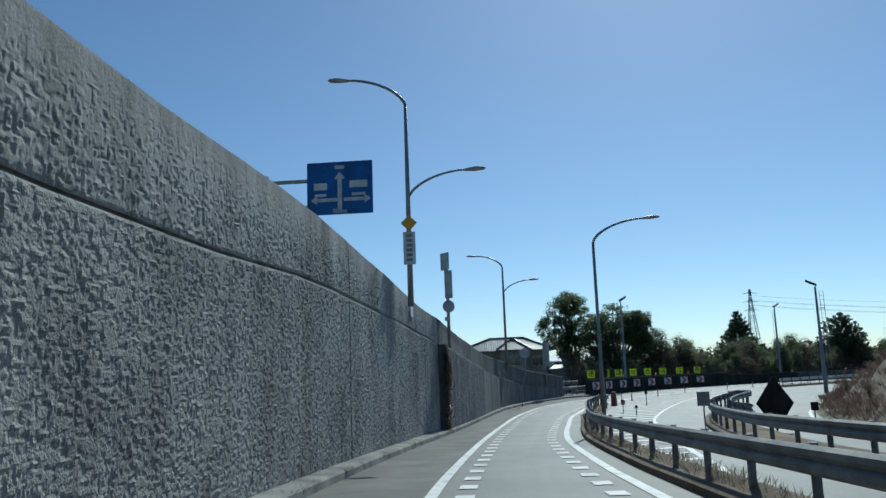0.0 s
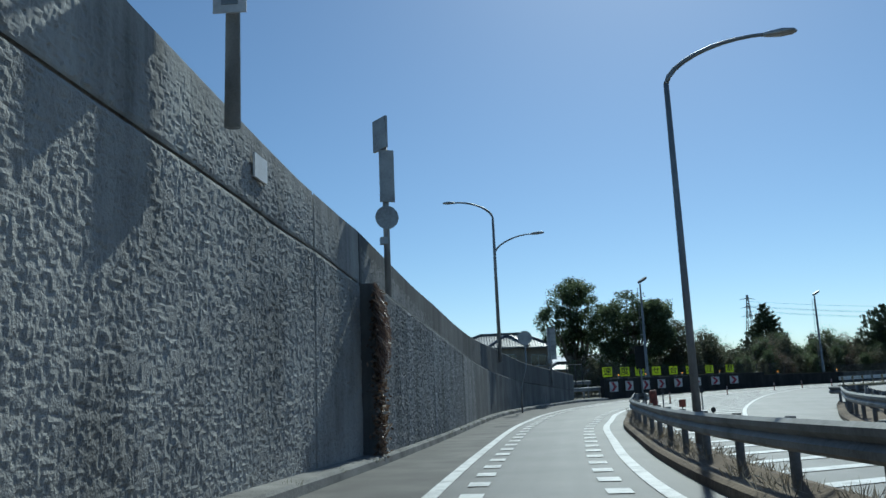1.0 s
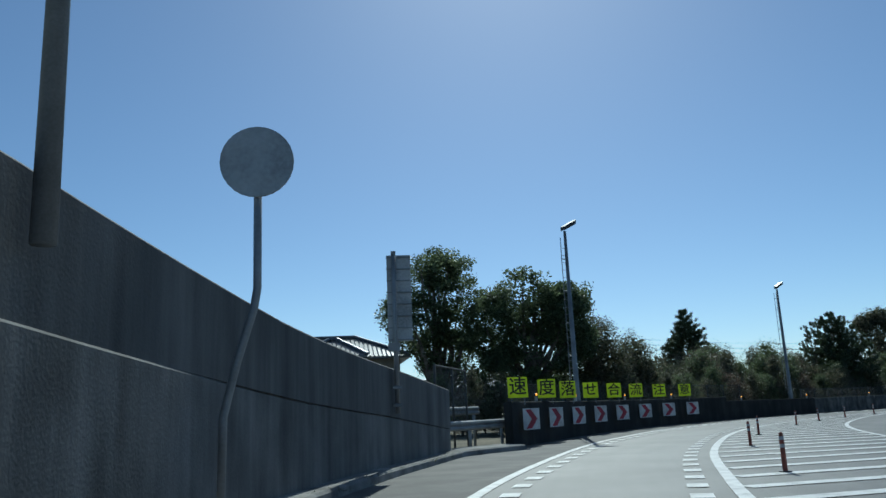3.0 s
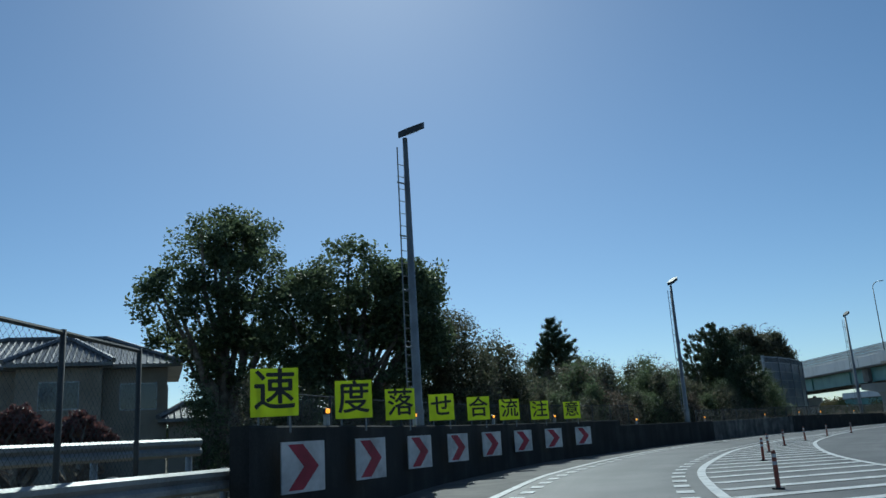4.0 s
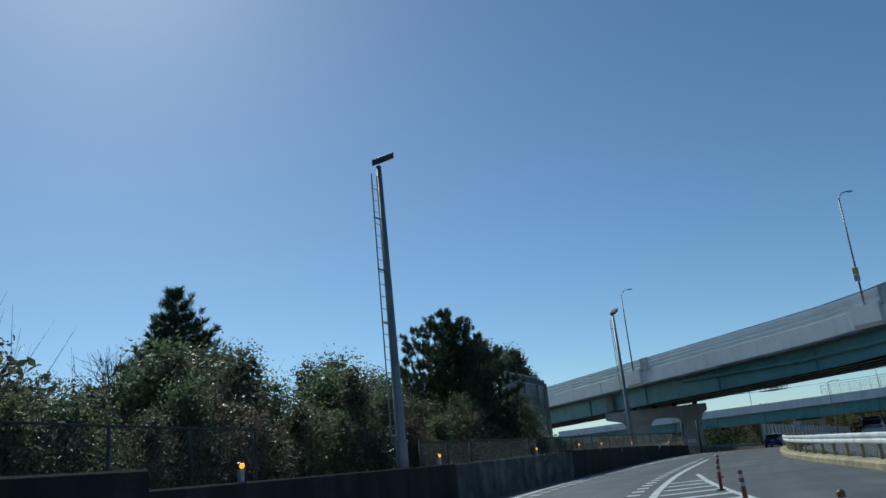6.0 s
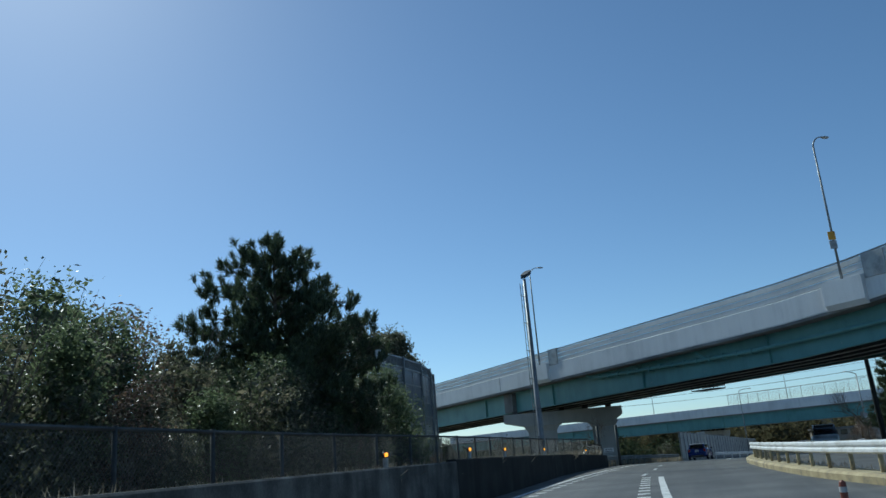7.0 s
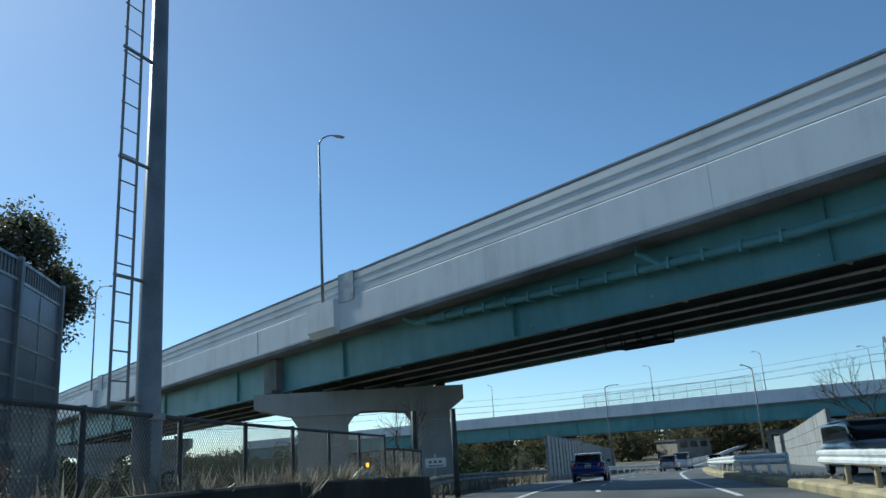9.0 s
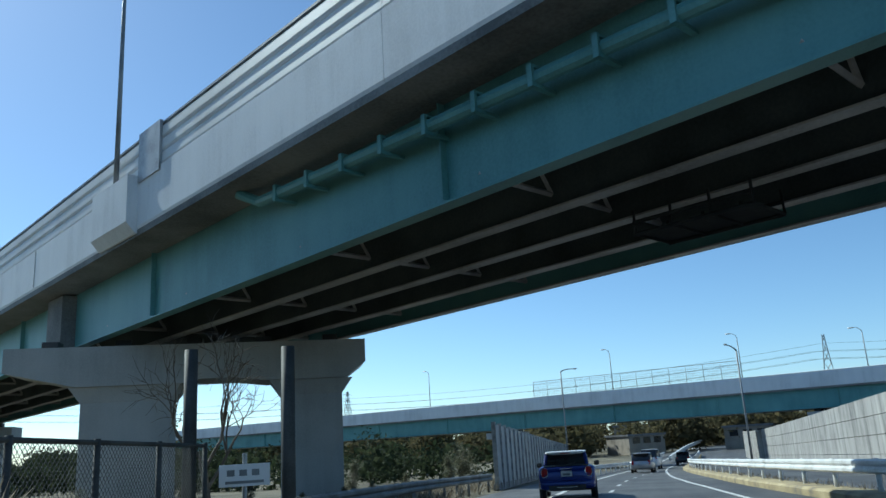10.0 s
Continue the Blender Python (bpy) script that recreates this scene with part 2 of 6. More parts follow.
POSTRED = material("faded_red_plastic", (0.22, 0.065, 0.042), 0.6, dark=(0.16, 0.045, 0.03), light=(0.42, 0.1, 0.06), grain=20, patch=5, bump=0.05)
SHOULDER = material("dirty_asphalt", (0.098, 0.092, 0.084), 0.8, dark=(0.06, 0.056, 0.05), light=(0.15, 0.14, 0.125), grain=60, patch=0.9, bump=0.5, depth=0.006)
FENCE = material("dull_fence_steel", (0.06, 0.062, 0.06), 0.7, 0.2, dark=(0.035, 0.035, 0.034), light=(0.095, 0.095, 0.09), grain=40, patch=2, bump=0.05)
WIRE = material("dark_wire", (0.05, 0.05, 0.052), 0.6, 0.3, bump=0.0)
AMBER = bpy.data.materials.new("amber_lamp")
AMBER.use_nodes = True
AMBER.node_tree.nodes["Principled BSDF"].inputs["Base Color"].default_value = (0.8, 0.3, 0.02, 1)
AMBER.node_tree.nodes["Principled BSDF"].inputs["Emission Color"].default_value = (1.0, 0.36, 0.03, 1)
AMBER.node_tree.nodes["Principled BSDF"].inputs["Emission Strength"].default_value = 2.2


# ---- building blocks ----
class Shape:
    """Collects vertices and faces of one mesh."""

    def __init__(self):
        self.v, self.f = [], []

    def add(self, verts, faces, m=None):
        o = len(self.v)
        self.v += [tuple(m @ Vector(p)) if m else tuple(p) for p in verts]
        self.f += [tuple(i + o for i in q) for q in faces]
        return self

    def box(self, sx, sy, sz, m=None, bevel=0.0):
        """A box centred in x and y on z = 0..sz, its upright edges cut by bevel."""
        x, y, b = sx / 2, sy / 2, bevel
        ring = [(-x, -y), (x, -y), (x, y), (-x, y)] if not b else [(-x + b, -y), (x - b, -y), (x, -y + b), (x, y - b), (x - b, y), (-x + b, y), (-x, y - b), (-x, -y + b)]
        return self.prism(ring, 0, sz, m)

    def prism(self, ring, z0, z1, m=None):
        n = len(ring)
        v = [(a, b, z0) for a, b in ring] + [(a, b, z1) for a, b in ring]
        f = [(i, (i + 1) % n, n + (i + 1) % n, n + i) for i in range(n)] + [tuple(range(n))[::-1], tuple(range(n, 2 * n))]
        return self.add(v, f, m)

    def tube(self, pts, r, seg=8, m=None):
        """A round bar through pts; r is one radius or one for each point."""
        pts = [Vector(p) for p in pts]
        rs = r if isinstance(r, (list, tuple)) else [r] * len(pts)
        v, f = [], []
        for i, p in enumerate(pts):
            d = (pts[min(i + 1, len(pts) - 1)] - pts[max(i - 1, 0)]).normalized()
            a = d.cross(Vector((0, 0, 1)) if abs(d.z) < 0.9 else Vector((0, 1, 0))).normalized()
            b = d.cross(a)
            v += [tuple(p + rs[i] * (math.cos(6.2832 * k / seg) * a + math.sin(6.2832 * k / seg) * b)) for k in range(seg)]
        for i in range(len(pts) - 1):
            for k in range(seg):
                q, w = i * seg + k, i * seg + (k + 1) % seg
                f.append((q, w, w + seg, q + seg))
        f += [tuple(range(seg))[::-1], tuple(range(len(v) - seg, len(v)))]
        return self.add(v, f, m)

    def loft(self, rings, m=None, caps=True):
        n = len(rings[0])
        v = [p for r in rings for p in r]
        f = [(i * n + k, i * n + (k + 1) % n, (i + 1) * n + (k + 1) % n, (i + 1) * n + k) for i in range(len(rings) - 1) for k in range(n)]
        if caps:
            f += [tuple(range(n))[::-1], tuple(range(len(v) - n, len(v)))]
        return self.add(v, f, m)

    def sweep(self, line, profile, closed=True, z=None, caps=True):
        """Carries a profile of (offset to the left, height) along a line of (x, y); heights stand on the ground."""
        nrm = normals(line)
        rings = []
        for i, (p, n) in enumerate(zip(line, nrm)):
            pr = profile(i) if callable(profile) else profile
            rings.append([(p[0] + n[0] * o, p[1] + n[1] * o, (height(p[0], p[1]) if z is None else z) + h) for o, h in pr])
        if closed:
            return self.loft(rings, caps=caps)
        k = len(rings[0])
        v = [q for r in rings for q in r]
        return self.add(v, [(i * k + j, (i + 1) * k + j, (i + 1) * k + j + 1, i * k + j + 1) for i in range(len(rings) - 1) for j in range(k - 1)])

    def mesh(self, name, mat, smooth=False):
        me = bpy.data.meshes.new(name)
        me.from_pydata(self.v, [], self.f)
        me.materials.append(mat)
        if smooth:
            me.polygons.foreach_set("use_smooth", [True] * len(me.polygons))
        me.update()
        return me


def part(name, shape, mat, parent, label="", smooth=False):
    """Links a shape as one mesh object under a thing or under a part."""
    ob = new(name, shape if isinstance(shape, bpy.types.Mesh) else shape.mesh(name, mat, smooth))
    ob.parent = parent
    return tagged(ob, label)


def thing(name, label, category, m=None, group="", kind=""):
    ob = new(name)
    ob.empty_display_size = 0.2
    if m:
        ob.matrix_world = m
    return tagged(ob, label, category, group, kind)


def structure(name, shape, mat, label, category, smooth=False):
    ob = new(name, shape.mesh(name, mat, smooth))
    return tagged(ob, label, category, kind="structure")


def height(x, y):
    """The ground: the ramp falls towards y = 14, is level, and falls again past x = 93."""
    a = (14 - y) / 5
    h = 0.155 * (a if a > 30 else math.log1p(math.exp(a)))
    if y < -60:
        h = 0.155 * 14.8
    b, c = (x - 93) / 6, (x - 185) / 6
    sp = lambda q: q if q > 30 else math.log1p(math.exp(q)) if q > -30 else 0.0
    return h - 0.168 * (sp(b) - sp(c))


def spline(pts, step=1.0):
    """A smooth line through pts, cut in steps of about that many metres."""
    P = [Vector(p) for p in pts]
    P = [2 * P[0] - P[1], *P, 2 * P[-1] - P[-2]]
    out = []
    for i in range(1, len(P) - 2):
        a, b, c, d = P[i - 1:i + 3]
        n = max(1, round((c - b).length / step))
        for k in range(n):
            u = k / n
            out.append(0.5 * (2 * b + (c - a) * u + (2 * a - 5 * b + 4 * c - d) * u * u + (3 * b - a - 3 * c + d) * u ** 3))
    return [tuple(p) for p in out] + [tuple(P[-2])]


def normals(line):
    out = []
    for i in range(len(line)):
        a, b = line[max(i - 1, 0)], line[min(i + 1, len(line) - 1)]
        d = Vector((b[0] - a[0], b[1] - a[1])).normalized()
        out.append((-d.y, d.x))
    return out


def shift(line, d):
    return [(p[0] + n[0] * d, p[1] + n[1] * d) for p, n in zip(line, normals(line))]


def along(line, spacing, start=0.0, stop=1e9):
    """Points every spacing metres on a line: x, y and the heading in degrees."""
    out, s, want = [], 0.0, start
    for a, b in zip(line[:-1], line[1:]):
        d = math.hypot(b[0] - a[0], b[1] - a[1])
        while d > 0 and want <= s + d:
            if want > stop:
                return out
            u = (want - s) / d
            out.append((a[0] + (b[0] - a[0]) * u, a[1] + (b[1] - a[1]) * u, math.degrees(math.atan2(b[1] - a[1], b[0] - a[0]))))
            want += spacing
        s += d
    return out


def between(line, y0, y1, axis=1):
    return [p for p in line if y0 <= p[axis] <= y1]


def on_ground(x, y, turn=0.0, z=0.0):
    return pose(x, y, height(x, y) + z, 0, 0, turn)


# ---- lines of the plan ----
KERB = spline([(-1.3, -60), (-1.25, -40), (-1.2, -18), (-0.75, -4), (0.1, 7), (1.15, 15.5), (2.3, 24), (3.3, 31), (4.6, 38), (7.3, 47), (10.65, 55.4)])
LEFT = spline([(0.7, -60), (0.75, -45), (0.95, -25), (1.15, -12), (1.35, -4), (1.95, 5.5), (2.55, 12.5), (3.4, 20), (4.3, 26.6), (5.2, 31.4), (6.6, 37.6), (9.2, 45.2), (13.0, 53.5),
               (16.3, 59.7), (19.1, 64), (22.2, 68.4), (25.6, 72.3), (29.5, 76.4), (34.8, 81.3), (41, 86.2), (48.5, 91.2), (56, 95.6), (63, 99.3), (70, 102.7), (77, 105.9),
               (85, 109.2), (95, 112.7), (105.5, 115.9), (120, 119.6), (140, 123.8), (170, 129), (220, 136), (300, 146)])
RIGHT = spline([(4.5, -60), (4.55, -25), (4.6, -6), (4.65, -1), (4.95, 7), (5.5, 12.8), (6.2, 18), (7.1, 24.3), (8, 28.5), (9.3, 34.2), (11.2, 40.1), (13.6, 45.6), (16.1, 50.8),
                (18.9, 55.8), (22, 60.8), (25.5, 65.7), (29.9, 70.6), (34.2, 75), (39, 79), (44.5, 83.2), (50, 86.8), (57.5, 91.3), (66.8, 96.5), (71, 98.8)])
HATCH = spline([(6.35, -4.2), (6.85, -1.2), (7.5, 3.0), (8.7, 10), (10.4, 19.7), (13.9, 31.3), (18, 42), (22.4, 52), (26.8, 60.3), (31.8, 67.5), (39, 75.6), (44.4, 80.6), (50, 85.2), (55.5, 89.3)])
BAR = spline([(12.45, 58.15), (13.75, 60.05), (15.45, 62.65), (17.5, 66.0), (19.45, 68.77), (21.7, 71.57), (24.13, 74.47), (26.75, 77.22), (29.45, 79.52), (34, 83.1), (39.5, 87.2), (46, 91.2),
              (53, 95.2), (60, 98.7), (68.3, 103), (78.2, 108.2), (86, 111.7), (91.5, 113.8)])
KERB_R = spline([(34, 67.0), (38.5, 71.0), (43, 74.7), (46, 77.2), (49, 79.5), (52, 81.6), (56, 84.5), (61, 88.1), (66.4, 91.7), (72.3, 95.1), (77, 97.6), (83, 100.5), (91, 103.5), (98, 105.9), (106, 108.8), (114, 111.3), (120, 113.0), (128, 115.1), (150, 120.6), (170, 124.4), (220, 132)])
EDGE = spline([(11.6, -60), (11.2, -20), (11.3, -5), (12.6, 3.1), (14.2, 8.2), (16.1, 14.4), (19.4, 23.3), (25.2, 35.3), (30.2, 43.3), (40, 52), (53, 61), (76, 74), (110, 88), (150, 99), (220, 112), (300, 124)])


# ---- ground, road, kerbs ----
def resample(line, n):
    total = sum(math.dist(a, b) for a, b in zip(line[:-1], line[1:]))
    return [(x, y) for x, y, _ in along(line, total / n * 0.99999)][:n + 1]


def ground_sheet():
    xs = [-2600, -900, -300, -120, -60, *range(-40, 261, 5), 300, 420, 700, 1300, 2600]
    ys = [-2600, -900, -300, -120, -80, *range(-64, 200, 4), 240, 320, 520, 1000, 2600]
    s = Shape()
    s.v = [(x, y, height(x, y) - 0.07) for y in ys for x in xs]
    n = len(xs)
    s.f = [(j * n + i, j * n + i + 1, (j + 1) * n + i + 1, (j + 1) * n + i) for j in range(len(ys) - 1) for i in range(n - 1)]
    return structure("ground", s, GRASSLAND, "dry weedy ground behind the barriers and under the bridges", "ground")


ground_sheet()

left_side = shift(KERB, 0.4) + shift(BAR, 0.3) + spline([(104, 118.6), (120, 122.6), (140, 126.8), (170, 132), (220, 139), (300, 149)])
N_ROAD, N_ACROSS = 260, 14
la, ra = resample(left_side, N_ROAD), resample(EDGE, N_ROAD)
road = Shape()
n_road = min(len(la), len(ra))
for i in range(n_road):
    for k in range(N_ACROSS + 1):
        u = k / N_ACROSS
        x, y = la[i][0] * (1 - u) + ra[i][0] * u, la[i][1] * (1 - u) + ra[i][1] * u
        road.v.append((x, y, height(x, y)))
w = N_ACROSS + 1
road.f = [(i * w + k, i * w + k + 1, (i + 1) * w + k + 1, (i + 1) * w + k) for i in range(n_road - 1) for k in range(N_ACROSS)]
shoulder_l, shoulder_r = resample(shift(KERB, 0.0) + shift(BAR, 0.02), 160), resample(shift(between(LEFT, -60, 112.4), 0.14), 160)
shoulder = Shape()
for i, (p, q) in enumerate(zip(shoulder_l, shoulder_r)):
    for k in range(4):
        x, y = p[0] + (q[0] - p[0]) * k / 3, p[1] + (q[1] - p[1]) * k / 3
        shoulder.v.append((x, y, height(x, y) + 0.006))
shoulder.f = [(i * 4 + k, i * 4 + k + 1, i * 4 + k + 5, i * 4 + k + 4) for i in range(len(shoulder.v) // 4 - 1) for k in range(3)]
structure("road_shoulder", shoulder, SHOULDER, "dirty darker asphalt shoulder along wall and barrier", "road")
road_sheet = structure("road", road, ASPHALT, "pale worn grey asphalt of the curving ramp", "road")
steps = [0.0]
for p, q in zip(la[:-1], la[1:]):
    steps.append(steps[-1] + math.dist(p, q))
uvs = road_sheet.data.uv_layers.new(name="along")
for loop in road_sheet.data.loops:
    i, k = divmod(loop.vertex_index, w)
    uvs.data[loop.index].uv = (steps[i], math.dist(la[i], ra[i]) * k / N_ACROSS)


def line_marking(name, line, width, label):
    s = Shape().sweep(line, [(width / 2, 0.012), (-width / 2, 0.012)], closed=False)
    return structure(name, s, PAINT, label, "road marking")


line_marking("edge_line", LEFT, 0.2, "solid white edge line on the asphalt beside the wall")
line_marking("edge_line", RIGHT, 0.2, "solid white edge line on the inner side of the curve")
line_marking("hatch_border", HATCH, 0.16, "white border line of the hatched area")
OUTER = spline([(12.2, 1.5), (14.0, 8), (16.6, 17), (20.5, 26), (26, 34)])
line_marking("edge_line", OUTER, 0.16, "white edge line of the road beyond the second rail")
line_marking("edge_line", spline([(92, 105.6), (100, 108.4), (107, 110.7), (113.4, 112.6), (118, 113.9), (125.3, 116.0), (141, 120.0), (170, 126), (220, 134)]), 0.16, "white edge line along the kerb past the viaduct")

dash = Shape()
dash.add([(-0.35, -0.22, 0), (0.35, -0.22, 0), (0.35, 0.22, 0), (-0.35, 0.22, 0)], [(0, 1, 2, 3)])
dash_mesh = dash.mesh("dash", PAINT)


def dashes(line, spacing, label, start=0.0, stop=1e9, sx=1.0, sy=1.0):
    root = thing("slowdown_dashes", label, "road marking", kind="structure")
    for x, y, a in along(line, spacing, start, stop):
        d = new("dash", dash_mesh)
        slope = math.degrees(math.atan(height(x + math.cos(radians(a)) * 0.5, y + math.sin(radians(a)) * 0.5) - height(x - math.cos(radians(a)) * 0.5, y - math.sin(radians(a)) * 0.5)))
        d.matrix_world = pose(x, y, height(x, y) + 0.013, 0, -slope, a) @ Matrix.Diagonal((sx, sy, 1, 1))
        d.parent = root
    return root


dashes(shift(LEFT, -0.52), 1.45, "row of short white slow-down dashes along the wall-side edge line", 25, 205, sx=0.8, sy=0.68)
dashes(shift(RIGHT, 0.54), 1.45, "row of short white slow-down dashes along the median-side edge line", 25, 190, sx=0.8, sy=0.72)
dashes(spline([(73.5, 100.9), (80, 103.9), (86, 106.8), (93, 109.4), (99.5, 111.9), (106.5, 114.1), (116, 116.8), (140, 121.5), (200, 130)]), 6.5, "broken white lane line", 0, 140, sx=3.0, sy=0.34)


def hatching():
    """Slanted white bars between the two borders of the hatched area."""
    root = thing("hatching", "slanted white bars of a traffic island painted on asphalt", "road marking", kind="structure")
    a, b = resample(shift(between(RIGHT, 36.5, 89), -0.1), 400), resample(HATCH, 600)
    for x, y, ang in along(between(RIGHT, -7, 88), 1.75):
        d = Vector((math.cos(radians(ang - 62)), math.sin(radians(ang - 62))))
        best = None
        for q in b:
            w = Vector((q[0] - x, q[1] - y))
            t = w.dot(d)
            e = abs(w.x * d.y - w.y * d.x)
            if t > 0 and e < 0.12 and (best is None or t < best):
                best = t
        if best is None or best > 14 or best < 1.0:
            continue
        t0 = 0.15 if y > 37 else float(np.interp(y, [-8, 6, 24, 30], [1.75, 1.75, 1.8, 1.9]))
        if best - t0 < 0.6:
            continue
        n = Vector((-d.y, d.x)) * 0.19
        k = max(1, int((best - t0) / 2))
        s = Shape()
        for i in range(k + 1):
            t = t0 + (best - t0) * i / k
            for o in (1, -1):
                px, py = x + d.x * t + n.x * o, y + d.y * t + n.y * o
                s.v.append((px, py, height(px, py) + 0.011))
        s.f = [(2 * i, 2 * i + 1, 2 * i + 3, 2 * i + 2) for i in range(k)]
        part("bar", s, PAINT, root)
    return root


hatching()

kerb_profile = [(0.42, -0.1), (-0.08, -0.1), (-0.05, 0.13), (0.0, 0.17), (0.42, 0.19)]
structure("kerb", Shape().sweep(KERB, kerb_profile), KERBMAT, "low stained concrete kerb at the foot of the retaining wall", "kerb")
structure("kerb", Shape().sweep(KERB_R, [(-0.9, -0.1), (0, -0.1), (0.02, 0.16), (-0.06, 0.22), (-0.9, 0.2)]), YELLOWKERB, "worn yellowish kerb under the white guardrail", "kerb")
shoulder = spline([(10.4, 55.3), (11.6, 56.6), (12.9, 57.6)])
structure("kerb", Shape().sweep(shoulder, [(0.8, -0.05), (-0.3, -0.05), (-0.25, 0.14), (-0.18, 0.18), (0.8, 0.2)]), KERBMAT, "short worn kerb between wall end and barrier", "kerb")


def island(name, line, width0, label, narrow=1.0):
    """A raised kerbed strip of soil right of a line, narrowing to a nose at its far end."""
    n = len(line)

    def prof(i):
        k = min(1.0, (n - 1 - i) / 6 + 0.12)
        k *= float(np.interp(line[i][1], [2, 24], [narrow, 1.0]))
        return [(0.0, -0.05), (0.0, 0.12), (-0.06, 0.16), (-0.3 * k, 0.17), (-width0 * k * 0.5, 0.26), (-width0 * k + 0.06, 0.16), (-width0 * k, 0.12), (-width0 * k, -0.05)]
    return structure(name, Shape().sweep(line, prof), SOIL, label, "traffic island")


MED = between(shift(RIGHT, -0.55), -60, 35.6)
island("island", MED, 1.0, "raised median of brown soil with a guardrail round its nose", 0.9)
MED2 = spline([(7.7, -40), (7.9, -12), (8.6, 0), (9.5, 6), (11.4, 15), (14.0, 23), (18.2, 32.6)])
island("island", MED2, 1.6, "second raised median with a weathered guardrail")

bank = spline([(12.2, -60), (11.8, -20), (11.9, -3), (13.0, 3.4), (14.2, 7.2), (17.2, 15.9), (20.6, 25.2), (26.4, 38.0), (32, 45.5)], 2)
rows = [(0, 0.0), (-0.7, 0.7), (-1.8, 2.2), (-3.4, 3.6), (-7, 4.4), (-16, 4.8), (-40, 5.0)]


def bank_rise(i, o):
    """Height of the bank over the ground at its foot, at step i of its foot line and o metres to the left of it."""
    h = float(np.interp(-o, [-r[0] for r in rows], [r[1] for r in rows]))
    return h * (0.12 + 0.88 * min(1, max(0, (0.9 - i / len(bank)) / 0.24))) * (1 + 0.12 * math.sin(i * 1.7 + o))


def on_bank(i, o):
    n = normals(bank)[i]
    return bank[i][0] + n[0] * o, bank[i][1] + n[1] * o, height(*bank[i]) + bank_rise(i, o)


slope = Shape().sweep(bank, lambda i: [(r[0], bank_rise(i, r[0])) for r in rows], closed=False)
structure("bank", slope, SOIL, "dry brown grassy bank beside the far road", "ground", smooth=True)

# ---- retaining wall ----
WALL = shift(KERB, 0.35)
TOP = [(-60, 6.4), (-30, 5.8), (-12.4, 5.53), (-9.7, 5.58), (-7, 5.7), (-5, 5.76), (-2.6, 5.78), (0, 5.7), (1.5, 5.62), (5, 5.46), (7, 5.3), (8.5, 5.18), (10.9, 4.97), (13.3, 4.84), (14.5, 4.8), (15.4, 4.72), (17.3, 4.55), (20.2, 4.29), (23.2, 4.1), (26.5, 3.84), (31.2, 3.52), (37.7, 3.27), (44.3, 2.66), (46.9, 2.5), (51.3, 2.24), (55.4, 1.92)]
GROOVE = [(-60, 5.2), (-30, 4.2), (-12, 4.1), (-8, 4.18), (-4, 4.36), (-1.4, 4.38), (2.65, 4.3), (7, 4.17), (8.4, 4.11), (10, 4.0), (11.7, 3.93), (13.6, 3.77), (14.5, 3.69), (16, 3.56), (20, 3.26), (22.6, 3.08), (31, 2.4), (38, 2.0), (45, 1.5), (50, 1.22), (55.4, 0.78)]


def table(rows, y):
    return float(np.interp(y, [r[0] for r in rows], [r[1] for r in rows]))


retaining_wall = thing("retaining_wall", "tall weathered concrete retaining wall with chiselled relief and water stains", "wall", kind="structure")
STEP_Y = 14.5
step_at = next((a[0] + (b[0] - a[0]) * (STEP_Y - a[1]) / (b[1] - a[1]), STEP_Y) for a, b in zip(WALL[:-1], WALL[1:]) if a[1] <= STEP_Y < b[1])
near = [p for p in WALL if p[1] < STEP_Y - 0.1] + [step_at]
far = [step_at] + [p for p in WALL if p[1] > STEP_Y + 0.1]


def absolute(line, lo, hi, o0, o1):
    """Solid between two offsets and two absolute heights given by functions of y."""
    s, rings = Shape(), []
    for p, n in zip(line, normals(line)):
        a, b = lo(p[1]), hi(p[1])
        g = height(*p) - 0.2 if a is None else a
        e = o0(p[1]) if callable(o0) else o0
        rings.append([(p[0] + n[0] * o, p[1] + n[1] * o, z) for o, z in ((e, g), (e, b), (e + 0.03, b + 0.03), (o1, b + 0.03), (o1, g))])
    return s.loft(rings)


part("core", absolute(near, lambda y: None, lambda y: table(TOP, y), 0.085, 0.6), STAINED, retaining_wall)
# Both far sections use darker copies of the wall concrete for shade.
part("upper_wall", absolute(far, lambda y: table(GROOVE, y) + 0.03, lambda y: table(TOP, y), lambda y: 0.055 * min(1, max(0, (42 - y) / 15)), 0.6), SHADEWALL, retaining_wall)
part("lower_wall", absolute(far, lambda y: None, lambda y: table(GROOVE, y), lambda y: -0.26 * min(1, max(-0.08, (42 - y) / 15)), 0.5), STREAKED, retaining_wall)


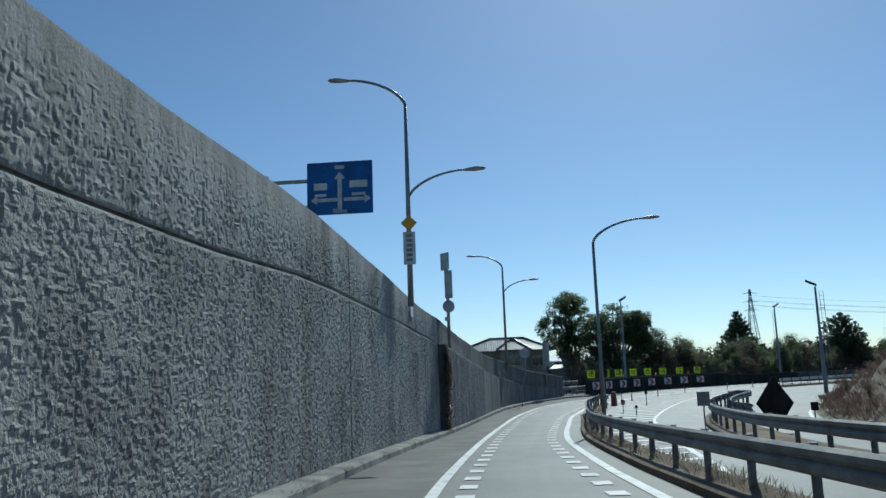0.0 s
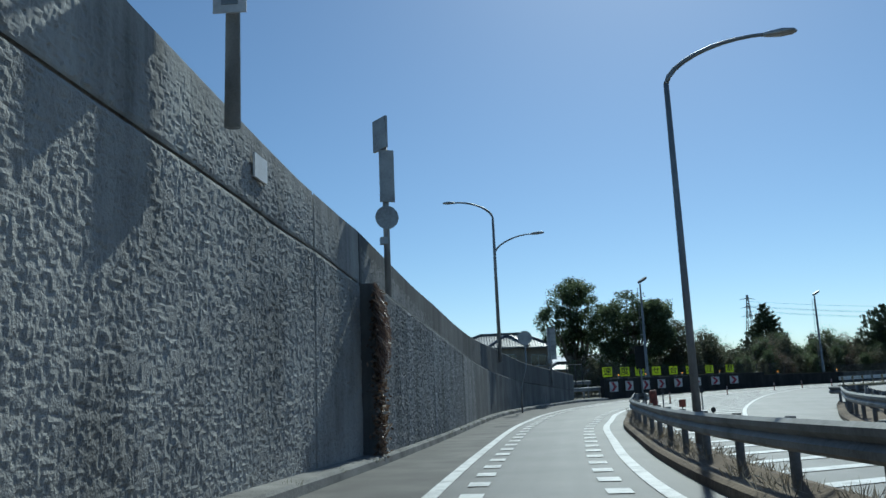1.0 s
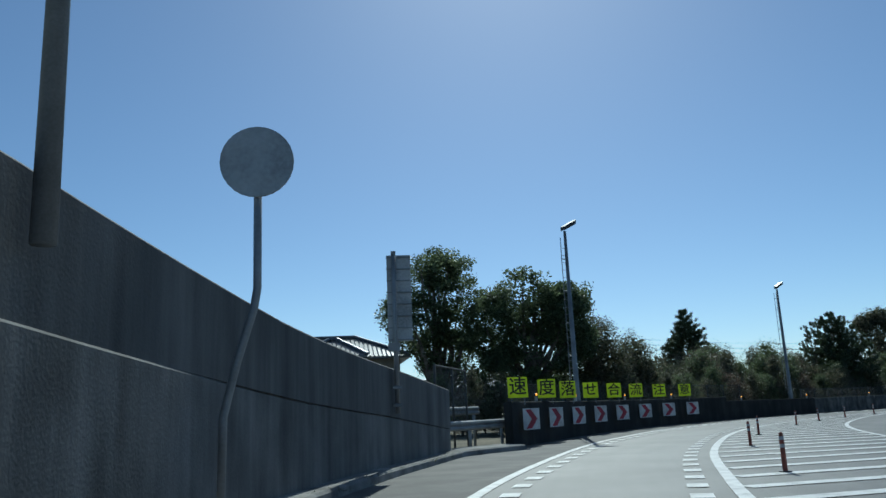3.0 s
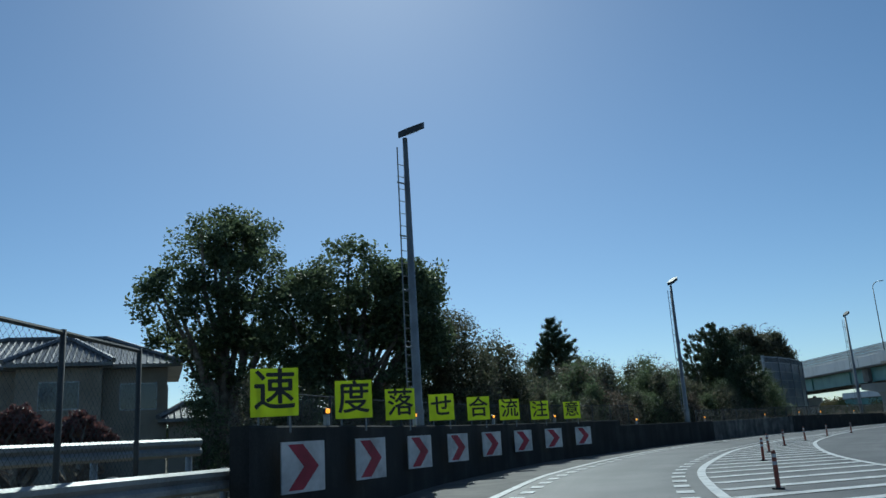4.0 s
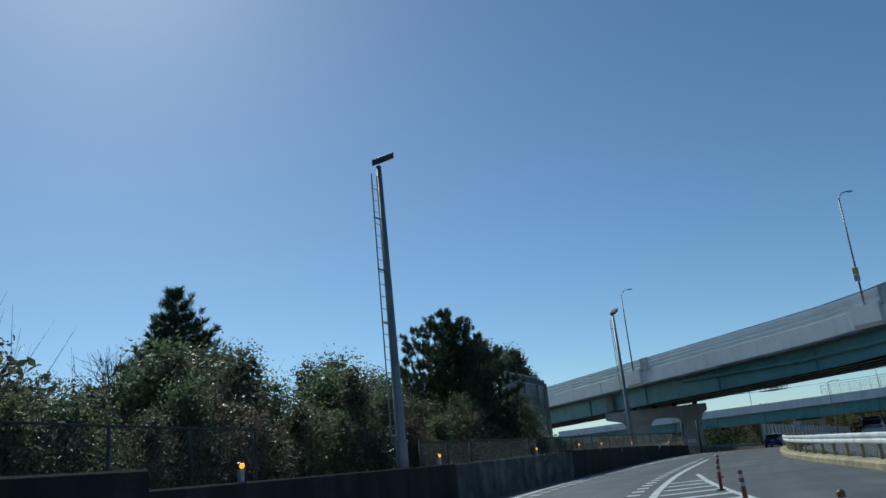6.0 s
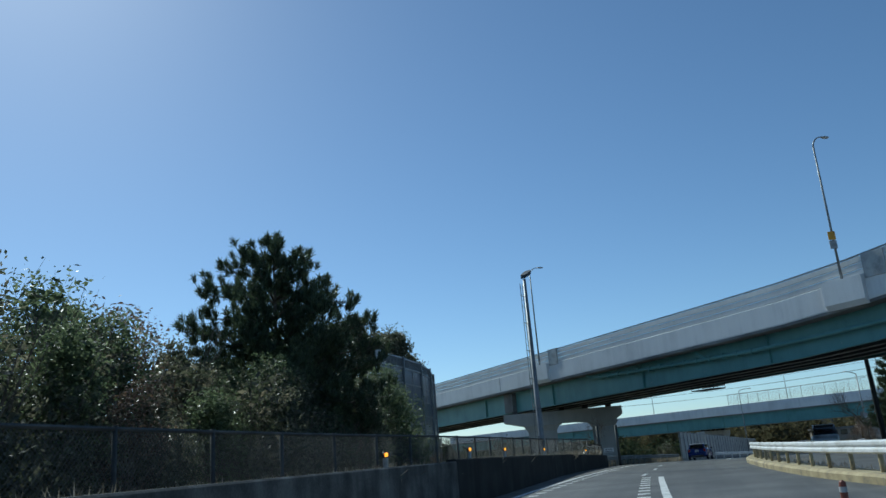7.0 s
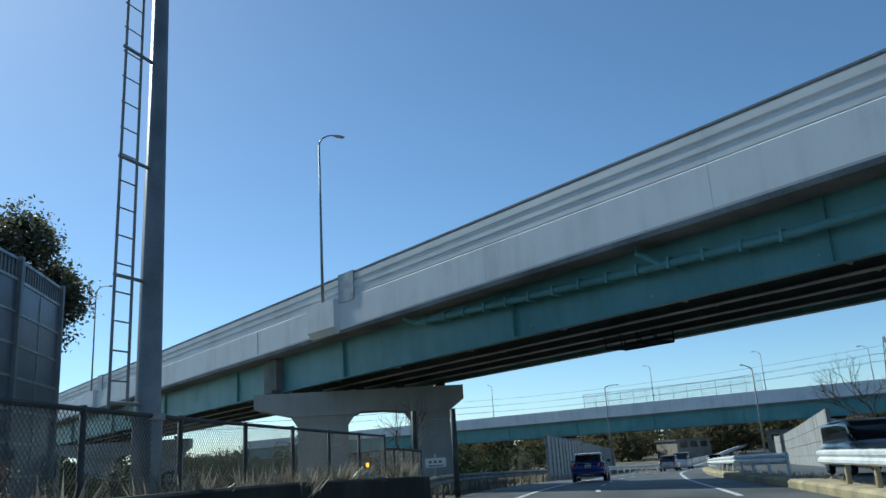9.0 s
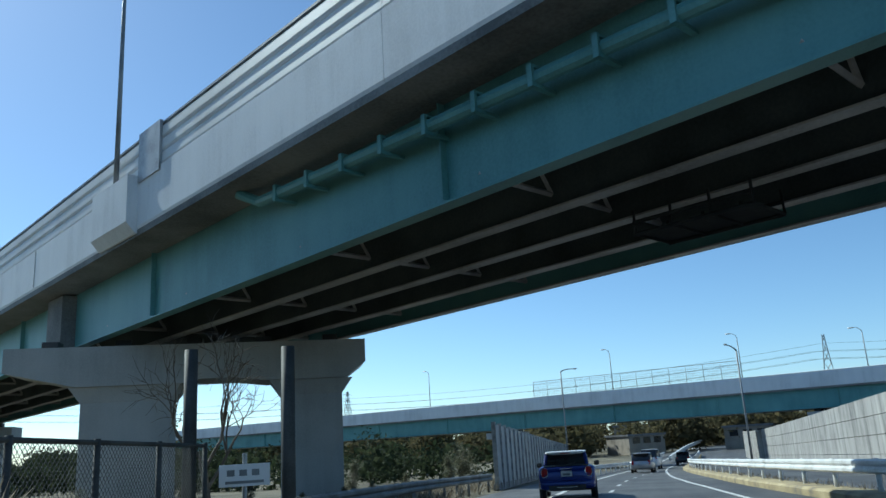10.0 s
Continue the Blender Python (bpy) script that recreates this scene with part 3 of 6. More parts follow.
def relief(n, m, cell, seed):
    """Chiselled relief on an n by m grid: overlapping tilted chips, most of them longer than high, softened a little."""
    g = np.random.default_rng(seed)
    out = np.full((n, m), 0.02)
    for _ in range(int(n * m * cell * cell * 200)):
        w, h = g.uniform(0.05, 0.17), g.uniform(0.04, 0.085)
        if g.uniform() < 0.4:
            w, h = h, w
        i0, k0 = int(g.uniform(-w, n * cell) / cell), int(g.uniform(-h, m * cell) / cell)
        i1, k1 = min(n, i0 + max(2, int(w / cell))), min(m, k0 + max(2, int(h / cell)))
        i0, k0 = max(0, i0), max(0, k0)
        if i1 <= i0 or k1 <= k0:
            continue
        u, v = np.linspace(-1, 1, i1 - i0)[:, None], np.linspace(-1, 1, k1 - k0)[None, :]
        out[i0:i1, k0:k1] = g.uniform(0.006, 0.028) + g.normal() * 0.006 * u + (g.normal() * 0.005 - 0.003) * v
    fx, fz = np.fft.fftfreq(n)[:, None], np.fft.fftfreq(m)[None, :]
    out = np.fft.ifft2(np.fft.fft2(out) * np.exp(-(fx ** 2 + fz ** 2) * 4.0)).real
    return np.clip(out, 0, 0.06) + 0.0012 * g.normal(size=(n, m))


def relief_panel(y0, y1, upper=False):
    """One chiselled facing panel between two upright joints."""
    cell = 0.026 if y0 < 20 else 0.032 if y0 < 26 else 0.042
    line = [p for p in spline([tuple(p) for p in WALL[::3]], cell) if y0 + 0.014 <= p[1] <= y1 - 0.014]
    if len(line) < 3:
        return
    nr = np.array(normals(line))
    P = np.array(line)
    S = np.concatenate([[0], np.cumsum(np.hypot(*np.diff(P, axis=0).T))]) + y0 * 3
    ys = P[:, 1]
    g = np.array([height(*p) for p in line])
    top, gro = np.array([table(TOP, y) for y in ys]), np.array([table(GROOVE, y) for y in ys])
    lo, hi = (gro + 0.022, top) if upper else (g, gro - 0.022)
    nz = int((hi - lo).max() / cell)
    u = np.linspace(0, 1, nz + 1)
    Z = lo[:, None] + (hi - lo)[:, None] * u[None, :]
    R = relief(len(line), nz + 1, cell, int(1000 + y0 * 10 + upper))
    if upper:
        R = R * np.clip(1.5 - 1.5 * u[None, :], 0.12, 1) * (1.0 if y0 < 5 else 0.6)
    if y0 > 14:
        R = R * np.clip(((26.5 if upper else 32) - ys) / 10, 0.02, 0.85)[:, None]
    fade = np.clip(np.minimum(np.arange(len(line)), len(line) - 1 - np.arange(len(line))) / 1.0, 0, 1)[:, None]
    R = R * fade * np.clip(np.minimum(u, 1 - u) * nz / 1.5, 0, 1)[None, :]
    lean = np.clip((42 - ys) / 15, 0, 1)[:, None]
    base = 0.045 if y0 < 14 else (0.06 * lean if upper else -0.255 * lean)
    off = base - R
    X = P[:, 0, None] + nr[:, 0, None] * off
    Y = P[:, 1, None] + nr[:, 1, None] * off
    s = Shape()
    s.v = np.stack([X, Y, Z], 2).reshape(-1, 3).tolist()
    w = nz + 1
    s.f = [(i * w + k, (i + 1) * w + k, (i + 1) * w + k + 1, i * w + k + 1) for i in range(len(line) - 1) for k in range(nz)]
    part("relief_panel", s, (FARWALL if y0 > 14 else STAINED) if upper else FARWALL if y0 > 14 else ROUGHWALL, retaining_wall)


joints = [-18.2, 0.3, 11.5, 14.4]
for a, b in zip(joints[:-1], joints[1:]):
    relief_panel(a, b)
    relief_panel(a, b, True)
relief_panel(14.6, 21.0)
relief_panel(21.0, 27.0)
relief_panel(27.0, 33.0)
relief_panel(14.6, 21.0, True)
relief_panel(21.0, 27.0, True)

# ---- concrete barrier of the curve ----
concrete_barrier = thing("concrete_barrier", "long near-black concrete barrier wall, backlit shade in its colour, along the outer side of the curve", "barrier", kind="structure")


def barrier_piece(x0, x1, h0, h1, mat, thick=0.3):
    line = between(BAR, x0, x1, 0)
    n = max(1, len(line) - 1)
    s = Shape().sweep(line, lambda i: [(0.0, -0.1), (0.0, h0 + (h1 - h0) * i / n - 0.03), (0.03, h0 + (h1 - h0) * i / n), (thick, h0 + (h1 - h0) * i / n), (thick, -0.1)])
    return part("barrier_section", s, mat, concrete_barrier)


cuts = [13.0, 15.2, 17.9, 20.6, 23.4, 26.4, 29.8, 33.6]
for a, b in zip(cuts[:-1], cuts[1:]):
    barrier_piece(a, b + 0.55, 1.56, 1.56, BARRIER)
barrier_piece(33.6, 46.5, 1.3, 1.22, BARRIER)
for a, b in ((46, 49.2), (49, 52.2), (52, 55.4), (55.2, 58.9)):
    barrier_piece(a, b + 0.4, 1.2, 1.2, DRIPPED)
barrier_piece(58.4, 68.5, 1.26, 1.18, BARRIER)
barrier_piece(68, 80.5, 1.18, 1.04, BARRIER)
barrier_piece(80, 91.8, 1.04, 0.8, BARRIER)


# ---- viaduct over the ramp ----
def bridge(name, label, origin, d, a0, a1, width, z_girder, z_slab, z_par, z_top, girders, fenced=False, sag=None):
    """A steel girder bridge: a runs along it, p across, from the face that the camera sees."""
    root = thing(name, label, "bridge")
    dx, dy = d
    nx, ny = dy, -dx
    frame_m = Matrix(((dx, nx, 0, origin[0]), (dy, ny, 0, origin[1]), (0, 0, 1, 0), (0, 0, 0, 1)))

    sag = sag or (lambda a: 0.0)

    def prism_along(ring, b0=a0, b1=a1):
        s = Shape()
        k = max(1, round((b1 - b0) / 5))
        s.loft([[(b0 + (b1 - b0) * i / k, p, z + sag(b0 + (b1 - b0) * i / k)) for p, z in ring] for i in range(k + 1)], frame_m)
        return s
    part("deck_slab", prism_along([(0.03, z_slab - 0.25), (width - 0.03, z_slab - 0.25), (width - 0.03, z_slab + 0.1), (0.03, z_slab + 0.1)]), SOFFIT, root, "underside slab with its shade in the dark tone")
    for side in (0, 1):
        f = (lambda p: p) if side == 0 else (lambda p: width - p)
        n_par = int((a1 - a0) / 10)
        for i in range(n_par):
            b0, b1 = a0 + i * 10, a0 + i * 10 + 9.985
            part("parapet", prism_along([(f(0.0), z_slab), (f(0.0), z_par), (f(0.04), z_par + 0.04), (f(0.26), z_par + 0.04), (f(0.26), z_slab), (f(0.5), z_slab - 0.2), (f(0.05), z_slab - 0.12)], b0, b1), DECK, root, "pale concrete parapet")
            if not fenced:
                h = (z_top - z_par - 0.05) / 3
                for k in range(3):
                    z0 = z_par + 0.05 + k * h
                    part("sound_panel", prism_along([(f(0.02), z0 + 0.03), (f(0.05), z0), (f(0.2), z0), (f(0.2), z0 + h - 0.045), (f(0.1), z0 + h - 0.045), (f(0.05), z0 + h - 0.07)], b0, b1), SOUNDPANEL, root)
        if not fenced:
            part("top_rail", prism_along([(f(0.04), z_top), (f(0.2), z_top), (f(0.2), z_top + 0.06), (f(0.04), z_top + 0.06)]), POLE, root)
    for k, p in enumerate(girders):
        # Inner webs get a darker copy of the girder paint as shade.
        part("girder", prism_along([(p - 0.012, z_girder), (p + 0.012, z_girder), (p + 0.012, z_slab - 0.2), (p - 0.012, z_slab - 0.2)]), DARKSTEEL if 0 < k < len(girders) - 1 else GREEN, root, "inner girder web darkened for the shade under the deck" if 0 < k < len(girders) - 1 else "green painted girder web")
        part("flange", prism_along([(p - 0.17, z_girder - 0.04), (p + 0.17, z_girder - 0.04), (p + 0.17, z_girder), (p - 0.17, z_girder)]), FLANGE if k else GREEN, root)
    for a in np.arange(a0 + 3, a1 - 1, 12.4):
        stiff = Shape().box(0.03, 0.16, z_slab - z_girder - 0.3, frame_m @ pose(a, girders[0] - 0.09, z_girder + 0.05 + sag(a)))
        part("stiffener", stiff, GREEN, root)
    for a in np.arange(a0 + 5, a1 - 1, 5.6):
        for p, q in zip(girders[:-1], girders[1:]):
            cross = Shape()
            za, zb = z_girder + 0.3 + sag(a), z_slab - 0.5 + sag(a)
            cross.tube([frame_m @ Vector((a, p, za)), frame_m @ Vector((a, q, za))], 0.06, 4)
            cross.tube([frame_m @ Vector((a, p, za)), frame_m @ Vector((a, (p + q) / 2, zb))], 0.05, 4)
            cross.tube([frame_m @ Vector((a, q, za)), frame_m @ Vector((a, (p + q) / 2, zb))], 0.05, 4)
            part("cross_brace", cross, FLANGE, root, "steel bracing between two girders")
    return root, frame_m, prism_along


def rise(a):
    """The viaduct climbs towards its near end."""
    if a <= -3:
        return 0.74 + 0.064 * (-3 - a)
    return 0.011 * (20 - a) + 0.0033 * max(0.0, 8 - a) ** 2


VD = Vector((0.338, 0.941)).normalized()
viaduct, VM, v_prism = bridge("viaduct", "steel girder viaduct with green girders and pale grey parapets", (91.8, 96.4), (VD.x, VD.y), -70, 130, 10.2, 5.46, 7.62, 8.98, 10.16, [1.25, 3.2, 5.1, 7.0, 8.9], sag=rise)
bridge_2, BM, b_prism = bridge("overpass", "distant green steel overpass with a pale parapet", (181.9, 132), (0.16, 0.987), -75, 95, 9.0, 2.9, 5.1, 6.62, 6.62, [0.5, 2.6, 4.5, 6.5, 8.4], True)


def lamp_box(a):
    s = Shape()
    s.loft([[(a + x, p, z) for x, p in ((-1.3, 0.02), (1.3, 0.02), (1.3, -0.3 * k), (-1.3, -0.3 * k))] for z, k in ((7.45 + rise(a), 0.1), (7.75 + rise(a), 1), (9.1 + rise(a), 1))], VM)
    part("pilaster", s, DECK, viaduct, "concrete pilaster under a lamp post")
    # Flat grey box, slightly proud of the panels, beside the pilaster.
    part("grey_slab", Shape().box(1.35, 0.08, 1.42, VM @ pose(a - 2.05, -0.01, 8.86 + rise(a))), SIGNGREY, viaduct, "flat grey box on the sound panels")


for a in (-31.5, 0.35, 32.0, 71.5, 104.0):
    lamp_box(a)
# drain pipe on the outer girder, with its brackets
pipe = Shape()
pipe.tube([VM @ Vector((a, p, z)) for a, p, z in ((26.2, 0.5, 7.6), (26.1, 0.55, 7.25), (25.6, 0.8, 6.98), (20, 0.82, 6.84), (14, 0.82, 6.7), (8, 0.82, 6.6), (2, 0.82, 6.75), (-8, 0.82, 7.1), (-16, 0.82, 7.6))], 0.13, 10)
pipe.tube([VM @ Vector((a, p, z)) for a, p, z in ((13.3, 0.5, 7.6), (13.3, 0.55, 7.2), (12.6, 0.8, 6.7))], 0.1, 8)
part("drain_pipe", pipe, GREEN, viaduct, "green drain pipe")
for a in np.arange(8.5, 25.5, 1.25):
    zb = 6.6 + 0.0205 * (float(a) - 8)
    br = Shape().box(0.1, 0.55, 0.07, VM @ pose(float(a), 0.97, zb - 0.2)).box(0.1, 0.06, 0.34, VM @ pose(float(a), 0.68, zb - 0.2)).box(0.1, 0.3, 0.05, VM @ pose(float(a), 0.8, zb + 0.13))
    part("pipe_bracket", br, GREEN, viaduct)
part("expansion_joint", Shape().box(1.5, 0.5, 1.85, VM @ pose(39.5, 1.0, 5.25)), SOFFIT, viaduct, "dark gap at the expansion joint")
part("expansion_joint", Shape().box(0.06, 0.02, 1.3, VM @ pose(39.5, 0.0, 7.66 + rise(39.5))), SOFFIT, viaduct)
# inspection walkway hung under the far girders
g_shape = Shape()
for p in (4.15, 5.35):
    for z in (4.85, 5.08):
        g_shape.tube([VM @ Vector((a, p, z)) for a in (15.6, 17.9)], 0.04, 6)
for a in np.arange(15.6, 18.0, 0.76):
    g_shape.tube([VM @ Vector((a, 4.15, 5.3)), VM @ Vector((a, 4.15, 4.85)), VM @ Vector((a, 5.35, 4.85)), VM @ Vector((a, 5.35, 5.3))], 0.03, 5)
g_shape.box(2.3, 1.15, 0.03, VM @ pose(16.75, 4.75, 4.87))
part("inspection_walkway", g_shape, BARRIER, viaduct, "dark steel inspection platform")


def pier(c0, c1, z_top, deep=1.25, thick=2.2, bearing=0.3, cols=((0.2, 0.44), (0.75, 0.93))):
    """A hammerhead pier: cap with cut ends from c0 to c1 on two columns with haunches."""
    root = thing("bridge_pier", "pale concrete pier with a cross beam on two columns", "bridge pier", group="bridge piers")
    a, b = Vector(c0), Vector(c1)
    d = (b - a).normalized()
    L = (b - a).length
    m = Matrix(((d.x, -d.y, 0, a.x), (d.y, d.x, 0, a.y), (0, 0, 1, 0), (0, 0, 0, 1)))
    g = min(height(*c0), height(*c1)) - 0.3
    s = Shape()
    ring = [(0, z_top), (L, z_top), (L, z_top - 0.75), (L * cols[1][1] + 0.1, z_top - deep), (L * cols[1][0] - 0.5, z_top - deep), (L * 0.62, z_top - deep + 0.12), (L * 0.5, z_top - deep + 0.12), (L * cols[0][1] + 0.5, z_top - deep), (L * cols[0][0] - 0.1, z_top - deep), (0, z_top - 0.75)]
    s.loft([[(x, y, z) for x, z in ring] for y in (-thick / 2, thick / 2)], m)
    part("cross_beam", s, PIER, root)
    for u0, u1 in cols:
        s = Shape()
        x0, x1 = L * u0, L * u1
        for z0, z1, e in ((g, z_top - deep - 0.5, 0.0),):
            s.loft([[(x0 - e + 0.15 * k, y0, z) for k, y0 in ((0, -0.8), (0, 0.8))] + [(x1, 0.8, z), (x1, -0.8, z)] for z in (z0, z1)] + [[(x0 - 0.35, -0.95, z_top - deep), (x0 - 0.35, 0.95, z_top - deep), (x1 + 0.35, 0.95, z_top - deep), (x1 + 0.35, -0.95, z_top - deep)]], m)
        part("column", s, PIER, root)
    for k in range(5):
        part("bearing", Shape().box(0.5, 0.6, bearing, m @ pose(L * (0.1 + 0.2 * k), 0, z_top)), BLACKPLASTIC, root)
    return root


pier((103.9, 132.5), (110.8, 123.7), 4.92)
pier((115.6, 167.5), (122.6, 158.7), 4.1)
pier((76.5, 56.2), (83.5, 47.4), 7.6)
for y in (78, 112, 152, 190):
    o = BM @ Vector((y - 132, 0.4, 0))
    e = BM @ Vector((y - 132, 8.6, 0))
    pier((o.x, o.y), (e.x, e.y), 2.55, 0.9, 1.8, 0.3)


# ---- guardrails ----
W_BEAM = [(0.0, 0.42), (-0.055, 0.46), (-0.055, 0.52), (0.0, 0.575), (-0.055, 0.63), (-0.055, 0.69), (0.0, 0.73), (0.012, 0.73), (-0.04, 0.69), (-0.04, 0.63), (0.015, 0.575), (-0.04, 0.52), (-0.04, 0.46), (0.012, 0.42)]


def guardrail(line, mat, label, side=1, lift=0.0, spacing=2.0, post_mat=None, post_h=0.74, double=False):
    """A W-beam on round posts; side is where the posts stand (+1: left of the line)."""
    root = thing("guardrail", label, "guardrail")
    prof = [(o * side, h + lift) for o, h in W_BEAM]
    part("beam", Shape().sweep(line, prof if side > 0 else prof[::-1]), mat, root)
    if double:
        part("beam", Shape().sweep(line, [(o, h + 0.42) for o, h in (prof if side > 0 else prof[::-1])]), mat, root)
    s = Shape().tube([(0, 0, -0.3), (0, 0, post_h + lift + (0.42 if double else 0))], 0.057, 8)
    me = s.mesh("post", post_mat or mat, True)
    k = Shape().box(0.09, 0.09, 0.2).mesh("block", post_mat or mat)
    for x, y, a in along(line, spacing, 0.4):
        c, sn = math.cos(radians(a + 90)), math.sin(radians(a + 90))
        po = part("post", me, None, root)
        po.matrix_world = on_ground(x + c * 0.11 * side, y + sn * 0.11 * side)
        b = part("block", k, None, root)
        b.matrix_world = on_ground(x + c * 0.05 * side, y + sn * 0.05 * side, a, 0.47 + lift)
    return root


med_rail = between(shift(RIGHT, -0.85), -40, 34.2)
nose = spline([med_rail[-1], (10.25, 34.75), (10.5, 35.0), (10.75, 34.85), (10.75, 34.3), (10.45, 33.4)], 0.2)
guardrail(med_rail + nose[1:], OLDRAIL, "weathered grey guardrail curving round the median nose", side=-1, lift=0.14)
m2 = between(shift(MED2, -0.25), -40, 31.6)
nose2 = spline([m2[-1], (18.0, 32.6), (18.7, 32.7), (19.1, 32.2), (18.9, 31.2), (17.6, 28.5), (16.2, 25.5), (14.6, 21.5), (13.2, 17), (12.3, 12)], 0.4)
guardrail(m2 + nose2[1:], OLDRAIL, "weathered guardrail round the second median", side=-1, lift=0.14)
white_line = shift(KERB_R, -0.3)
guardrail([p for p in white_line if p[0] < 93.2], WHITERAIL, "white guardrail on the yellowish kerb", side=-1, lift=0.2, post_mat=YELLOWKERB)
guardrail([p for p in shift(KERB_R, -0.5) if p[0] > 98], WHITERAIL, "white guardrail continuing past the viaduct", side=-1, lift=0.15, spacing=3.0)
guardrail(spline([(9.9, 56.2), (10.9, 57.4), (12.0, 58.6), (13.0, 59.6)], 0.5), GALVRAIL, "galvanised guardrail closing the gap before the barrier", side=1, lift=0.27)
guardrail(spline([(8.4, 57.6), (10.2, 60.2), (12.6, 62.6)], 0.5), GALVRAIL, "second galvanised guardrail behind the first", side=1, lift=0.75)
guardrail(spline([(91.9, 114.2), (99, 117.6), (107, 120.2), (114, 122.0), (121, 123.6)]), OLDRAIL, "dark guardrail beyond the barrier end", side=1)
guardrail([p for p in shift(LEFT, 1.6) if p[0] > 128 and p[0] < 230], WHITERAIL, "white guardrail far along the road", side=1, spacing=4)


# ---- delineators and bollards ----
def bollard():
    root = thing("bollard", "faded red plastic lane bollard with pale bands", "bollard", group="lane bollards")
    part("base", Shape().tube([(0, 0, 0), (0, 0, 0.03)], 0.11, 12), BLACKPLASTIC, root)
    part("post", Shape().tube([(0, 0, 0.03), (0, 0, 0.6), (0, 0, 0.66), (0, 0, 0.68)], [0.042, 0.04, 0.036, 0.015], 10), POSTRED, root)
    for z in (0.42, 0.55):
        part("band", Shape().tube([(0, 0, z), (0, 0, z + 0.06)], 0.0425, 10), SIGNWHITE, root)
    return root


b0 = bollard()
spots = along(between(shift(RIGHT, -1.55), 45, 88), 6.2, 0.5)
spots = [(14.4, 45.0, 0), (18.24, 52.81, 0), (22.33, 59.38, 0)] + [p for p in spots if p[1] > 64]
b0.matrix_world = on_ground(spots[0][0], spots[0][1])
for i, (x, y, a) in enumerate(spots[1:]):
    copy_thing(b0, on_ground(x, y, i * 40) @ pose(0, 0, 0, (i % 3 - 1) * 1.5, (i % 2) * 1.8))


def marker_post(x, y, plate, m_label, turn=0.0, h=0.95, size=0.3, shape="square", mat=None):
    root = thing("marker_post", m_label, "marker post")
    root.matrix_world = on_ground(x, y, turn)
    part("post", Shape().tube([(0, 0, -0.1), (0, 0, h)], 0.03, 8), POLE, root)
    s = Shape()
    if shape == "square":
        s.box(size, 0.02, size * 1.1, pose(0, -0.035, h - 0.05), 0.0)
    elif shape == "diamond":
        s.loft([[(a * size, yy, h + 0.0 + b * size) for a, b in ((0, -1), (0.67, 0), (0, 1), (-0.67, 0))] for yy in (-0.05, -0.03)])
    else:
        s.tube([(0, -0.05, h), (0, -0.03, h)], size / 2, 16)
    part("plate", s, mat or SIGNGREY, root, plate)
    return root


marker_post(11.0, 13.6, "blank grey plate", "small grey sign plate on a thin post on the median", 2, 0.85, 0.5)
marker_post(11.9, 8.6, "dark back of a diamond plate", "dark back of a large diamond sign on the second median", -4, 0.95, 0.9, "diamond", BARRIER)
marker_post(10.45, 27.6, "rust-red plate", "faded rust-red plate on a short post in the painted island", -4, 0.5, 0.24, "square", POSTRED)
marker_post(10.5, 24.2, "small dark reflector", "low reflector post beside the median", 0, 0.45, 0.16, "round", BLACKPLASTIC)
marker_post(13.5, 35.6, "dark round reflector", "reflector post beyond the median rail", -8, 0.85, 0.22, "round", BLACKPLASTIC)
marker_post(12.4, 38.4, "dark round reflector", "reflector post in the painted island", -8, 0.85, 0.2, "round", BLACKPLASTIC)
marker_post(15.6, 14.4, "dull green box", "small box on a post by the far road", 0, 0.5, 0.3, "square", BARRIER)
median_sign = thing("road_sign", "tall narrow sign seen from behind on the median nose", "road sign", on_ground(10.75, 35.3, -8))
part("post", Shape().tube([(0, 0, 0), (0, 0, 2.9)], 0.04, 8), POLE, median_sign)
part("plate", Shape().box(0.42, 0.03, 1.05, pose(0, -0.06, 1.95)), BARRIER, median_sign, "dark back of a narrow plate")
red_can = thing("crash_drum", "faded red drum behind the median rail", "drum", on_ground(11.6, 37.0))
part("body", Shape().tube([(0, 0, 0), (0, 0, 0.5), (0, 0, 0.9), (0, 0, 0.95)], [0.22, 0.2, 0.17, 0.1], 14), POSTRED, red_can)


# ---- lamp posts ----
def arm_curve(x0, z0, x1, z1, n=9):
    """From a post at x0, bending out to x1."""
    out = []
    for i in range(n + 1):
        u = i / n
        out.append((x0 + (x1 - x0) * (1 - math.cos(u * math.pi / 2)) ** 0.85, 0, z0 + (z1 - z0) * math.sin(u * math.pi / 2) ** 1.0))
    return out


def lamp_head(x, z, side, m=None):
    s = Shape()
    rings = []
    for u, w, h in ((0, 0.05, 0.05), (0.15, 0.09, 0.08), (0.4, 0.15, 0.1), (0.65, 0.12, 0.07), (0.72, 0.04, 0.03)):
        rings.append([(x + side * u, w * math.cos(k * math.pi / 4), z + h * math.sin(k * math.pi / 4) * (1 if k < 4 else 0.6) + u * 0.05) for k in range(8)])
    return s.loft(rings, m)


